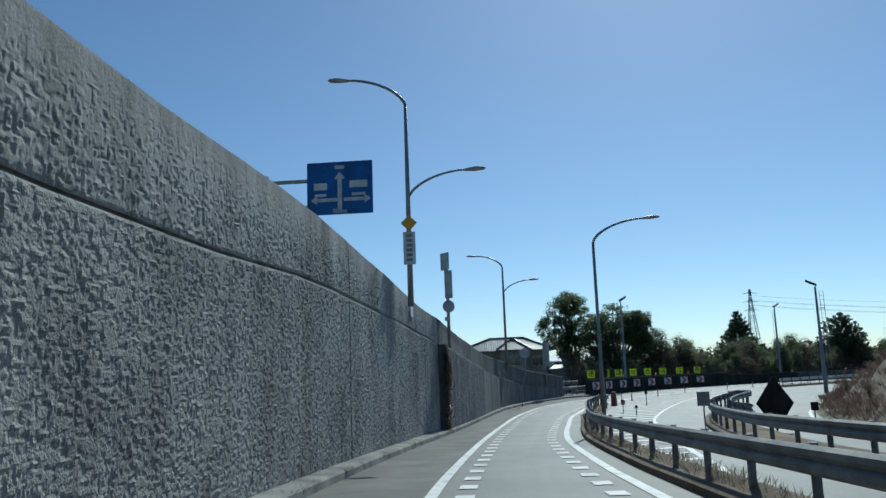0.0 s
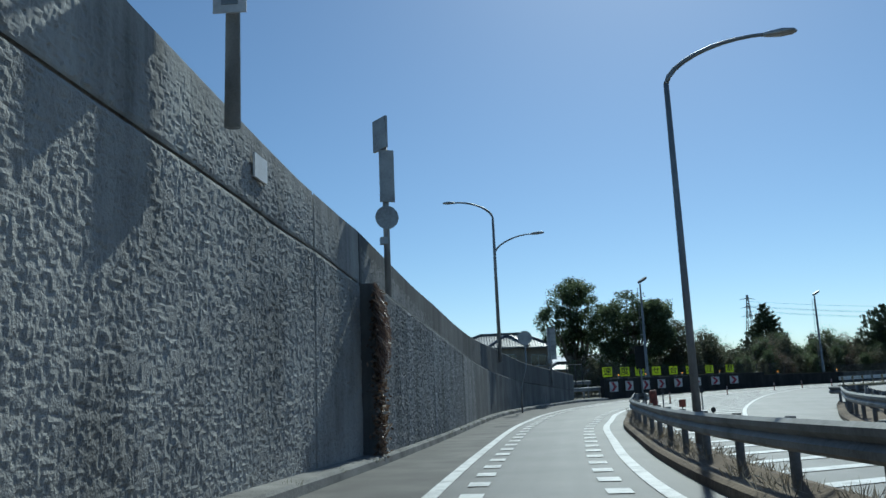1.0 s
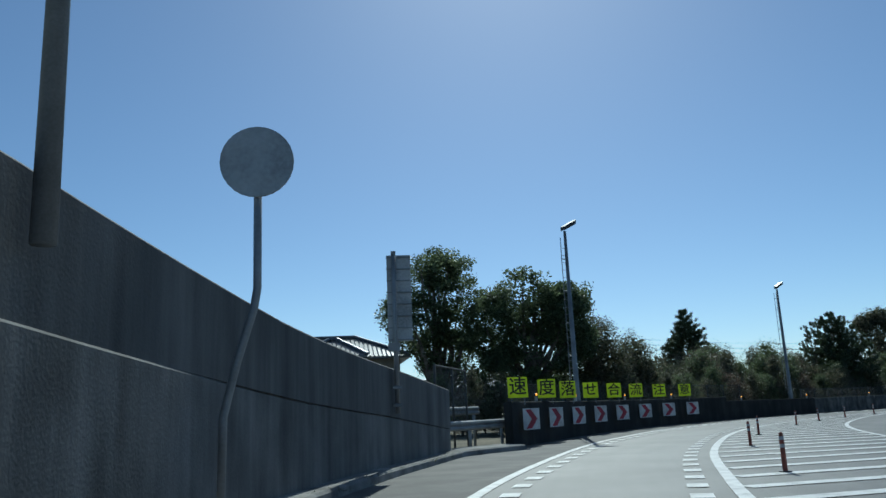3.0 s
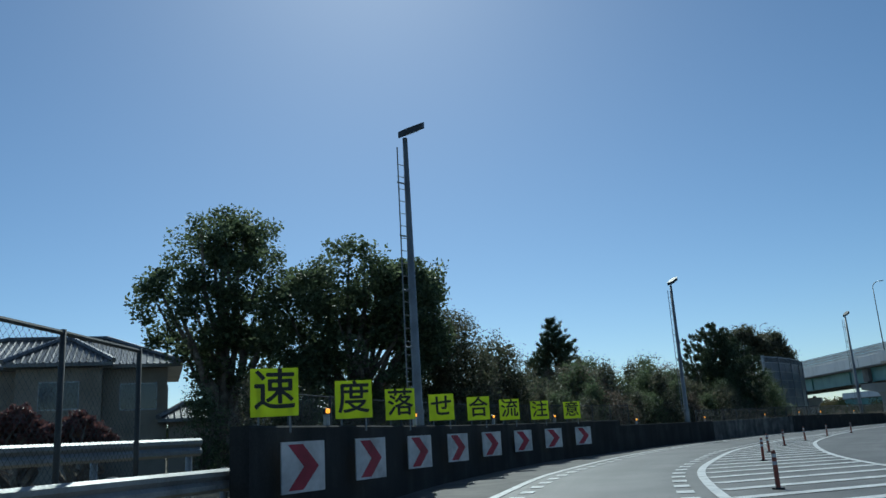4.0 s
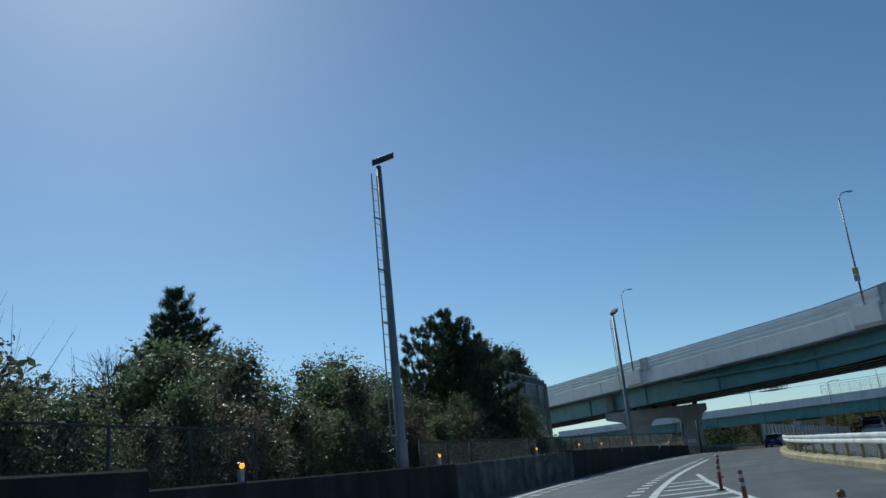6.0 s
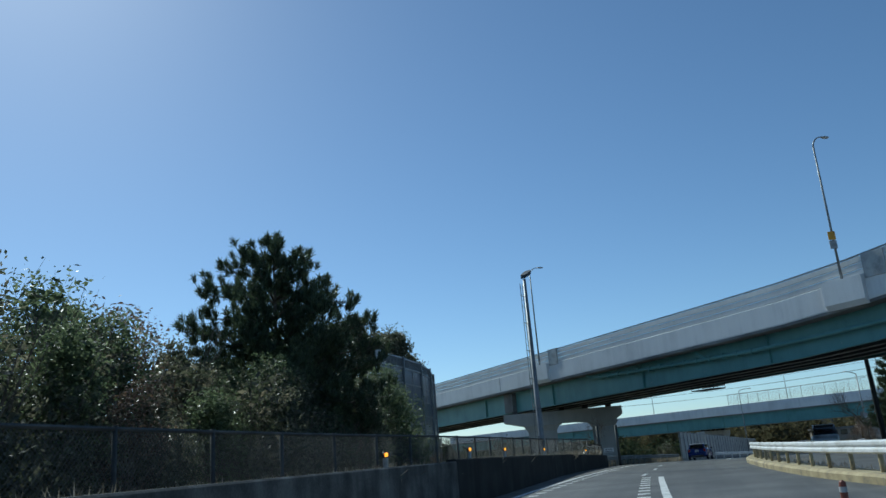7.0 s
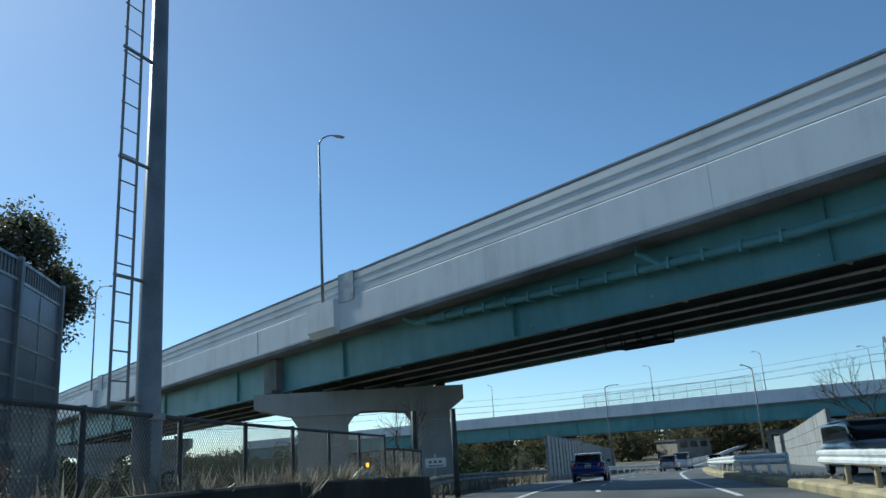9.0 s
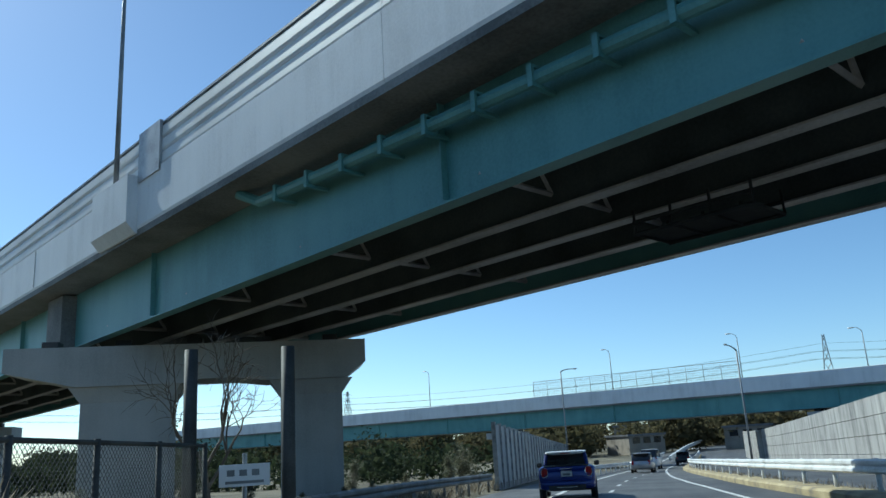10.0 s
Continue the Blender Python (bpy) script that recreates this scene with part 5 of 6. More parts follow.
ramp_wall = Shape().sweep(spline([(196, 131), (215, 133.5), (240, 136.5), (270, 139)], 3), lambda i: [(0, 0.3 + 0.05 * i), (0, 0.85 + 0.05 * i), (0.3, 0.85 + 0.05 * i), (0.3, 0.3 + 0.05 * i)])
structure("ramp_parapet", ramp_wall, WHITERAIL, "white parapet of a far rising ramp", "parapet")


# ---- plants ----
rng = np.random.default_rng(7)


def leaf_mesh(name, mat, centres, size, aspect=0.55, droop=0.0, dirs=None):
    """One small pointed leaf at each centre."""
    n = len(centres)
    if dirs is None:
        d = rng.normal(size=(n, 3))
        d[:, 2] = d[:, 2] * 0.7 - droop
    else:
        d = dirs + rng.normal(size=(n, 3)) * 0.25
    d /= np.linalg.norm(d, axis=1, keepdims=True)
    e = np.cross(d, rng.normal(size=(n, 3)))
    e /= np.linalg.norm(e, axis=1, keepdims=True) + 1e-9
    s = size * rng.uniform(0.6, 1.35, (n, 1))
    nrm = np.cross(d, e) * s * 0.12
    quad = np.stack([centres - d * s, centres + e * s * aspect + nrm, centres + d * s, centres - e * s * aspect + nrm], 1)
    me = bpy.data.meshes.new(name)
    me.vertices.add(4 * n)
    me.vertices.foreach_set("co", quad.reshape(-1))
    me.loops.add(4 * n)
    me.loops.foreach_set("vertex_index", np.arange(4 * n))
    me.polygons.add(n)
    me.polygons.foreach_set("loop_start", np.arange(n) * 4)
    me.polygons.foreach_set("loop_total", np.full(n, 4))
    me.materials.append(mat)
    me.update(calc_edges=True)
    return me


def clumps(blobs, per_blob, leaves, spread, hollow=0.55, size=0.08, fill=0):
    """Leaf centres and sizes: clumps near the skin of some ellipsoids, and larger dark sprays inside them."""
    out, sizes = [], []
    for cx, cy, cz, rx, ry, rz in blobs:
        k = rng.normal(size=(per_blob, 3))
        k /= np.linalg.norm(k, axis=1, keepdims=True)
        k *= rng.uniform(hollow, 1.0, (per_blob, 1)) ** 0.6
        c = np.array([cx, cy, cz]) + k * np.array([rx, ry, rz])
        for p in c:
            m = int(leaves * rng.uniform(0.5, 1.5))
            out.append(p + np.clip(rng.normal(size=(m, 3)), -1.7, 1.7) * spread * rng.uniform(0.7, 1.3) * np.array([1, 1, 0.7]))
            sizes.append(np.full((m, 1), size))
        if fill:
            k = rng.normal(size=(fill, 3))
            k *= (rng.uniform(0, 1, (fill, 1)) ** 0.4) * 0.8 / np.linalg.norm(k, axis=1, keepdims=True)
            out.append(np.array([cx, cy, cz]) + k * np.array([rx, ry, rz]))
            sizes.append(np.full((fill, 1), size * 2.6))
    return np.concatenate(out), np.concatenate(sizes)


def limbs(base, tips, r0, wob=0.25):
    """A trunk that forks to each tip."""
    s = Shape()
    base = Vector(base)
    for i, t in enumerate(tips):
        t = Vector(t)
        mid = base.lerp(t, 0.45)
        mid = Vector((base.x + (mid.x - base.x) * 0.5, base.y + (mid.y - base.y) * 0.5, mid.z))
        pts = [base + Vector((0.05 * math.cos(i * 2.3), 0.05 * math.sin(i * 2.3), -0.3)), base.lerp(mid, 0.5) + Vector((rng.normal() * wob * 0.3, rng.normal() * wob * 0.3, 0)), mid + Vector((rng.normal() * wob, rng.normal() * wob, 0)), mid.lerp(t, 0.55) + Vector((rng.normal() * wob, rng.normal() * wob, rng.normal() * wob * 0.5)), t]
        s.tube(pts, [r0, r0 * 0.8, r0 * 0.55, r0 * 0.32, r0 * 0.1], 7)
    return s


def broad_tree(x, y, label, blobs, per_blob, leaves, size, r0, mat, spread=0.45, tips=14, hollow=0.55, fill=500):
    root = thing("tree", label, "tree", on_ground(x, y))
    tl = []
    for i in range(tips):
        b = blobs[i % len(blobs)]
        k = rng.normal(size=3)
        k /= np.linalg.norm(k)
        tl.append((b[0] + k[0] * b[3] * 0.8, b[1] + k[1] * b[4] * 0.8, b[2] + abs(k[2]) * b[5] * 0.75))
    part("trunk", limbs((0, 0, 0), tl, r0), BARK, root, smooth=True)
    part("crown", leaf_mesh("crown", mat, *clumps(blobs, per_blob, leaves, spread, hollow, size, fill)), mat, root)
    return root


broad_tree(14.9, 86.0, "large dense evergreen tree with pale limbs showing through its crown",
           [(0, 0, 10.2, 2.5, 2.5, 2.5), (-2.2, -0.4, 7.6, 1.9, 2.0, 2.0), (1.7, 0.6, 8.0, 2.3, 2.3, 2.4), (0.2, 0.8, 5.6, 2.0, 2.2, 1.6), (2.6, -0.8, 4.6, 2.2, 2.2, 2.3), (0.4, 1.4, 11.2, 1.3, 1.3, 1.2)], 50, 112, 0.105, 0.34, LEAF_A, 0.34, hollow=0.72, fill=8, tips=22)
broad_tree(20.4, 83.6, "broad dark evergreen tree beside a light mast",
           [(0, 0, 8.3, 2.2, 2.2, 2.3), (-2.0, 0.4, 6.6, 2.2, 2.0, 2.4), (2.1, -0.2, 7.3, 2.1, 2.0, 1.9), (0.6, 0.4, 4.8, 2.8, 2.4, 2.3), (3.4, 0.2, 5.8, 1.2, 1.4, 1.4), (-1.6, 0.2, 3.2, 2.4, 2.2, 2.0), (3.0, 0.2, 8.4, 1.5, 1.4, 1.2)], 62, 116, 0.105, 0.30, LEAF_A, 0.34, hollow=0.72, fill=16, tips=22)
broad_tree(25.6, 85.4, "smaller light green tree with thin outer twigs",
           [(0, 0, 5.6, 1.9, 1.8, 1.9), (1.2, 0.3, 4.2, 1.7, 1.6, 1.6), (-1.2, 0.2, 3.6, 1.8, 1.6, 1.8)], 100, 70, 0.062, 0.18, LEAF_B, 0.28, 24)
broad_tree(29.8, 88.5, "slender shrubby tree with bare twig ends",
           [(0, 0, 4.9, 1.5, 1.4, 1.9), (0.9, 0.3, 3.4, 1.4, 1.4, 1.5), (-0.9, 0.2, 3.0, 1.4, 1.4, 1.6)], 70, 60, 0.06, 0.14, LEAF_B, 0.28, 30)
for x, y, h in ((8.6, 70.2, 1.0), (9.9, 71.0, 0.92)):
    broad_tree(x, y, "low shrub with dull red leaves in front of the house",
               [(0, 0, 2.2 * h, 0.55, 0.5, 0.5), (0.5, 0.1, 1.8 * h, 0.5, 0.45, 0.5), (-0.5, 0.1, 1.7 * h, 0.5, 0.45, 0.5)], 26, 34, 0.05, 0.12, LEAF_R, 0.05, 12)
broad_tree(91.0, 134.0, "light leafed tree rising behind the noise barrier",
           [(0, 0, 11.4, 1.8, 1.8, 1.6), (2.2, 0.6, 9.6, 1.5, 1.5, 1.5), (-1.9, -0.4, 10.4, 1.7, 1.7, 1.7), (0.2, 0.3, 8.0, 2.8, 2.4, 2.2)], 60, 44, 0.1, 0.2, LEAF_B, 0.32, 18)
broad_tree(85.6, 133.2, "light leafed tree rising behind the noise barrier",
           [(0, 0, 12.0, 1.7, 1.7, 1.6), (-2.0, 0.6, 11.2, 1.6, 1.6, 1.5), (1.7, -0.4, 10.6, 1.6, 1.6, 1.6), (0, 0.3, 8.6, 3.0, 2.6, 2.4)], 60, 44, 0.1, 0.2, LEAF_B, 0.32, 18)


def tuft_tree(x, y, label, h, tiers, reach, mat, seed, needles=26, blade=0.26, up=0.7, r0=0.16, z0=1.2):
    """A pine: whorls of rising limbs that end in upright needle tufts."""
    g = np.random.default_rng(seed)
    root = thing("pine_tree", label, "tree", on_ground(x, y))
    s = Shape().tube([(0, 0, -0.2), (0.05, 0, h * 0.5), (0, 0, h * 0.97)], [r0, r0 * 0.65, r0 * 0.12], 8)
    cen, dirs = [], []
    for i in range(tiers):
        u = i / (tiers - 1)
        z = z0 + (h - z0 - 0.3) * u
        R = reach(u)
        k = max(4, int(9 - 4 * u))
        for j in range(k):
            a = 6.283 * (j + g.uniform(-0.3, 0.3)) / k + i * 1.1
            L = R * g.uniform(0.7, 1.12)
            tip = np.array([math.cos(a) * L, math.sin(a) * L, z + L * 0.22 + 0.15])
            s.tube([(0, 0, z - 0.1), tuple(tip * np.array([0.55, 0.55, 1]) - np.array([0, 0, 0.12])), tuple(tip)], [0.05, 0.035, 0.012], 5)
            for t in np.linspace(0.2, 1.0, max(6, int(L * 12))):
                side = g.normal(size=3) * 0.16 * (0.5 + L * 0.18)
                c = np.array([0, 0, z - 0.1]) * (1 - t) + tip * t + side
                out = np.array([math.cos(a) * (1 - up), math.sin(a) * (1 - up), up])
                m = needles
                dd = out + g.normal(size=(m, 3)) * 0.36
                dd /= np.linalg.norm(dd, axis=1, keepdims=True)
                cen.append(c + dd * blade * 0.9 + np.outer(g.uniform(0, 0.3, m), out))
                dirs.append(dd)
    part("trunk", s, BARK, root, smooth=True)
    part("crown", leaf_mesh("crown", mat, np.concatenate(cen), blade, 0.09, dirs=np.concatenate(dirs)), mat, root)
    return root


tuft_tree(60.0, 107.6, "large dark pine with upturned needle tufts", 9.7, 14, lambda u: 4.5 * (1 - u) ** 0.6 * (0.75 + 0.4 * min(1, u * 3)) + 0.3, LEAF_C, 3, 50, 0.15, up=0.78)
tuft_tree(44.9, 110.3, "dark conical conifer with layered branches", 10.7, 16, lambda u: 4.3 * (1 - u) ** 0.85 + 0.15, LEAF_C, 5, 30, 0.22, up=0.6)
tuft_tree(113.6, 100.3, "dark evergreen on the far roadside", 7.5, 11, lambda u: 2.0 * (1 - u) ** 0.6 + 0.3, LEAF_C, 8, 28, 0.2, up=0.5)

hedge_kinds = []
SHRUBS = ((LEAF_B, [(0, 0, 2.9, 1.5, 1.3, 1.6), (0.7, 0.2, 1.6, 1.4, 1.2, 1.4), (-0.8, 0, 1.5, 1.3, 1.2, 1.4)]), (LEAF_A, [(0, 0, 2.6, 1.4, 1.3, 1.9), (0.3, 0.2, 4.0, 0.8, 0.8, 1.2), (-0.6, 0, 1.3, 1.4, 1.3, 1.3)]),
                                  (LEAF_D, [(0, 0, 2.4, 1.2, 1.1, 1.6), (0.5, 0.2, 3.4, 0.9, 0.9, 1.2), (-0.5, 0, 1.2, 1.1, 1.1, 1.2)]), (LEAF_B, [(0, 0, 2.5, 1.0, 1.0, 2.0), (0.2, 0.2, 4.3, 0.6, 0.6, 1.1), (-0.4, 0.3, 1.3, 1.3, 1.3, 1.3)]))
SHRUB_LABELS = ("dense dark green roadside shrub", "tall dark evergreen shrub with upright shoots", "thin shrub with dry reddish leaves", "upright bushy shrub with thin top shoots")
for k, (mat, blobs) in enumerate(SHRUBS):
    root = thing("shrub", SHRUB_LABELS[k], "shrub", group="roadside shrubs")
    sh = limbs((0, 0, 0), [(rng.normal() * 0.6, rng.normal() * 0.6, rng.uniform(2.6, 4.5)) for _ in range(16)], 0.05, 0.15)
    if k != 2:
        shoots = limbs((0, 0, 0.8), [(rng.normal() * 0.75, rng.normal() * 0.75, rng.uniform(3.9, 5.3)) for _ in range(12)], 0.022, 0.1)
        sh.add(shoots.v, shoots.f)
    part("branchwork", sh, BARK, root)
    part("foliage", leaf_mesh("foliage", mat, *clumps(blobs, 50 if k != 2 else 36, 32, 0.24, 0.5, 0.06 if k != 2 else 0.055, 200 if k != 2 else 0), 0.45), mat, root)
    hedge_kinds.append(root)
for k in range(4):
    mat, blobs = SHRUBS[k]
    root = thing("shrub", SHRUB_LABELS[k], "shrub", group="roadside shrubs")
    part("branchwork", limbs((0, 0, 0), [(rng.normal() * 0.6, rng.normal() * 0.6, rng.uniform(2.6, 4.4)) for _ in range(16)], 0.045, 0.15), BARK, root)
    part("foliage", leaf_mesh("foliage", mat, *clumps(blobs, 68 if k != 2 else 50, 38 if k != 2 else 30, 0.2, 0.5, 0.05, 420 if k != 2 else 0), 0.42), mat, root)
    hedge_kinds.append(root)
plan = []
for row, (o, lift) in enumerate(((5.2, 0.72), (7.4, 0.95), (10.0, 1.12))):
    for i, (x, y, a) in enumerate(along(shift(BAR, o), 1.35 + 0.2 * row, 15.0 + row)):
        if x > 73 - row:
            break
        if x > 58 and x - 56.9 > 0.64 * (y - 92.8):
            continue
        g = rng.uniform
        kind = (0, 1, 3, 0, 1, 2, 0, 3, 1)[(i + 2 * row) % 9]
        h = lift * (0.72 + 0.1 * math.sin(i * 0.9 + row) + g(-0.1, 0.1)) * float(np.interp(x, [18, 30, 36, 62, 66], [0.85, 1.1, 1.5, 1.5, 1.45]))
        plan.append((kind + (4 if x > 47 and row < 2 else 0), x + g(-0.6, 0.6), y + g(-0.6, 0.6), h))
for x, y, h in ((17.5, 80.5, 0.5), (22.5, 81.0, 0.7), (13.4, 82.5, 0.28), (27.5, 84.2, 0.8), (6.8, 66.4, 0.5), (8.6, 70.5, 0.42), (18.8, 78.6, 0.6), (15.2, 80.4, 0.4)):
    plan.append((0 if h > 0.6 else 2, x, y, h))
for x, y, h in ((119.5, 125.0, 0.3), (122.8, 126.6, 0.26), (116.2, 125.3, 0.18), (112.6, 124.6, 0.15), (108.8, 123.2, 0.13), (126.3, 127.6, 0.5), (105, 122.0, 0.13), (118, 129, 0.3), (110, 128, 0.2)):
    plan.append((3 if h < 0.5 else 0, x, y, h))
for x, y, h in ((116, 104, 0.6), (119, 104.8, 0.5), (122.5, 105.3, 0.65), (113.5, 104.2, 0.4)):
    plan.append((2, x, y, h))
bank_plan = [(rng.integers(26, len(bank) - 6), -float(rng.uniform(0.5, 5.5)), float(rng.uniform(0.16, 0.36))) for _ in range(46)]
for i, (x, y, a) in enumerate(along(shift(BAR, 3.2), 1.3, 66)):
    plan.append(((2, 0, 2, 3)[i % 4], x + rng.uniform(-0.7, 0.7), y + rng.uniform(-0.5, 0.9), rng.uniform(0.2, 0.36)))
for i in range(8):
    plan.append(((2, 0)[i % 2], 92.5 + i * 0.9, 116.6 + i * 0.55 + rng.uniform(0, 1.6), rng.uniform(0.14, 0.26)))
used = set()
for i, (kind, x, y, h) in enumerate(plan):
    m = on_ground(x, y, i * 67.0) @ Matrix.Diagonal((h, h, h * (0.92 + 0.16 * ((i * 7) % 5) / 5), 1))
    if kind not in used:
        used.add(kind)
        hedge_kinds[kind].matrix_basis = m
    else:
        k = hedge_kinds[kind].matrix_basis.to_scale()
        copy_thing(hedge_kinds[kind], m @ Matrix.Diagonal((1 / k.x, 1 / k.y, 1 / k.z, 1)))


for i, o, h in bank_plan:
    k = hedge_kinds[2].matrix_basis.to_scale()
    copy_thing(hedge_kinds[2], pose(*on_bank(int(i), o), 0, 0, int(i) * 53.0) @ Matrix.Diagonal((h / k.x, h / k.y, h / k.z, 1)))


def bare_tree(x, y, h, seed, label, spread=0.6, r0=0.09):
    """A leafless tree: forked limbs down to twigs."""
    g = np.random.default_rng(seed)
    root = thing("bare_tree", label, "tree", on_ground(x, y))
    s = Shape()

    def grow(p, d, L, r, depth):
        q = p + d * L
        mid = p + d * L * 0.5 + Vector(g.normal(size=3) * 0.06 * L)
        s.tube([p, mid, q], [r, r * 0.8, r * 0.6], 5 if depth < 3 else 3)
        if depth == 5:
            return
        for _ in range(3 if depth < 4 else 2):
            nd = (d + Vector(g.normal(size=3)) * spread * 0.75 + Vector((0, 0, 0.12))).normalized()
            grow(q.lerp(p, g.uniform(0, 0.35)), nd, L * g.uniform(0.6, 0.82), r * 0.6, depth + 1)
    grow(Vector((0, 0, -0.1)), Vector((0, 0, 1)), h * 0.3, r0, 0)
    part("branchwork", s, BARK, root)
    return root


bare_tree(38.2, 97.0, 7.4, 11, "leafless pale twiggy tree above the shrubs")
bare_tree(34.0, 94.5, 6.0, 12, "leafless pale twiggy tree above the shrubs")
bare_tree(49.5, 101.5, 6.6, 13, "leafless pale twiggy tree above the shrubs")
bare_tree(55.0, 104.5, 6.8, 15, "leafless pale twiggy tree above the shrubs")
bare_tree(98.6, 119.3, 4.8, 14, "leafless sapling before the viaduct pier", r0=0.06)
bare_tree(115.5, 103.6, 8.0, 16, "leafless tree on the far roadside")
bare_tree(28.6, 95.0, 6.4, 18, "leafless twiggy tree behind the evergreens")


def weeds(name, spots, label, mat, blade, per):
    """Tufts of dry grass blades."""
    c, d = [], []
    for x, y, z, r in spots:
        n = int(per * r)
        a = rng.uniform(0, 6.283, n)
        rr = r * np.sqrt(rng.uniform(0, 1, n)) * 0.5
        dd = np.stack([np.cos(a) * 0.45, np.sin(a) * 0.45, np.ones(n)], 1) + rng.normal(size=(n, 3)) * 0.25
        dd /= np.linalg.norm(dd, axis=1, keepdims=True)
        b = np.stack([x + np.cos(a) * rr, y + np.sin(a) * rr, np.full(n, z)], 1)
        c.append(b + dd * blade * 0.8)
        d.append(dd)
    ob = new(name, leaf_mesh(name, mat, np.concatenate(c), blade, 0.06, dirs=np.concatenate(d)))
    return tagged(ob, label, "grass", kind="stuff")


sp = [(x + rng.uniform(-0.4, 0.4), y + rng.uniform(-0.4, 0.4), height(x, y) + 0.0, rng.uniform(0.6, 1.4)) for x, y, a in along(shift(BAR, 1.6), 0.8, 7.0)]
weeds("dry_grass", sp, "tufts of dry grass behind the barrier", STRAW, 0.34, 60)
sp = [(x + rng.uniform(-0.3, 0.3), y + rng.uniform(-0.3, 0.3), height(x, y) + 0.7, rng.uniform(0.3, 0.8)) for x, y, a in along(shift(BAR, 0.7), 0.5, 38) if rng.uniform() < 0.55]
weeds("tall_dry_grass", sp, "tall pale dry grass growing between barrier and fence", STRAW, 0.32, 120)
sp = [(x + rng.uniform(-0.3, 0.3), y + rng.uniform(-0.3, 0.3), height(x, y) + 0.18, rng.uniform(0.2, 0.6)) for x, y, a in along(shift(MED, -0.45), 0.5, 20)]
weeds("dry_grass", sp, "dry grass and litter on the median soil", STRAW, 0.1, 90)
sp = [(x - n_ + rng.uniform(-0.2, 0.2), y, height(x, y) + 0.1, rng.uniform(0.2, 0.5)) for (x, y, a), n_ in zip(along(KERB, 0.7, 40), rng.uniform(0.0, 0.1, 400)) if (x * 7 + y * 3) % 2 < 0.9]
weeds("wall_weeds", sp, "small weeds growing along the foot of the wall", LEAF_B, 0.07, 70)
sp = [(*on_bank(int(rng.integers(24, len(bank) - 2)), -float(rng.uniform(0.1, 6.0))), 1.0) for _ in range(420)]
weeds("dry_grass", sp, "dry brown grass on the bank", DEADGRASS, 0.2, 70)
sp = [(97 + rng.uniform(0, 34), 0, 0, rng.uniform(0.7, 1.5)) for _ in range(150)]
sp = [(x, 117.5 + (x - 97) * 0.27 + rng.uniform(0, 5), height(x, 120), r) for x, _, _, r in sp]
weeds("dry_grass", sp, "rough dry grass below the viaduct", STRAW, 0.25, 60)
sp = [(x, y, height(x, y) + 0.18, rng.uniform(0.15, 0.4)) for x, y, a in along(shift(KERB_R, -0.7), 1.1)]
weeds("dry_grass", sp, "sparse grass under the white guardrail", STRAW, 0.12, 70)
plant = thing("hanging_plant", "dry brown grass clump hanging over the wall step", "plant", pose(0.9, 14.42, 0))
n = 2600
u = rng.uniform(0, 1, n)
cen = np.stack([0.06 + 0.16 * np.sin(u * 3.1) * rng.uniform(0.2, 1.2, n), rng.normal(size=n) * (0.10 + 0.2 * np.sin(u * 3.1)) + 0.12, 3.62 - 1.75 * u], 1)
dirs = np.stack([np.full(n, 0.35), rng.normal(size=n) * 0.45 + 0.35, np.full(n, -0.75)], 1)
part("dry_tuft", leaf_mesh("blades", DEADGRASS, cen, 0.15, 0.07, dirs=dirs / np.linalg.norm(dirs, axis=1, keepdims=True)), DEADGRASS, plant)
cen = np.stack([rng.normal(size=1800) * 0.07 + 0.05, rng.normal(size=1800) * 0.17 + 0.13, rng.uniform(0.2, 3.5, 1800)], 1)
part("dry_leaves", leaf_mesh("dry_leaves", LEAF_D, cen, 0.05), LEAF_D, plant, "reddish dry leaves")

def woods(label, mat, n, spot, radius, size, seed_z, per=24, leaves=16, fill=90):
    """A wood too far off to tell its trees apart."""
    far = []
    while len(far) < n:
        x, y = spot()
        if x is not None:
            far.append((x, y, height(x, y) + rng.uniform(*seed_z), radius, radius, radius * rng.uniform(0.7, 1.1)))
    ob = new("far_woods", leaf_mesh("far_woods", mat, *clumps(far, per, leaves, radius * 0.2, 0.6, size, fill)))
    return tagged(ob, label, "woods", kind="stuff")


def behind_shrubs():
    x, y = rng.uniform(-70, 96), rng.uniform(146, 178)
    return (x, y) if x < 84 + (y - 108.8) * 0.3 else (None, None)


woods("distant autumn woods beyond the overpass", LEAF_F, 230, lambda: (rng.uniform(240, 380), rng.uniform(60, 330)), 4.8, 0.42, (2.5, 6.0), 28, 16, 120)
woods("distant dark woods behind the roadside trees", LEAF_W, 180, behind_shrubs, 4.2, 0.26, (1.0, 3.6), 14, 12, 120)
woods("dark thicket between viaduct and overpass", LEAF_W, 120, lambda: (rng.uniform(122, 176), rng.uniform(146, 232)), 2.6, 0.15, (0.8, 2.4), 20, 14, 100)
# Added scrub: its dark leaves stand for the shaded ground under the viaduct.
woods("low dark scrub added in place of the shade under the viaduct", LEAF_W, 90, lambda: (rng.uniform(98, 134), rng.uniform(150, 200)), 1.5, 0.1, (0.1, 0.9), 18, 14, 60)
woods("dark trees on the low ground past the viaduct", LEAF_W, 130, lambda: (rng.uniform(92, 235), rng.uniform(232, 262)), 4.2, 0.26, (2.0, 5.0), 16, 12, 130)


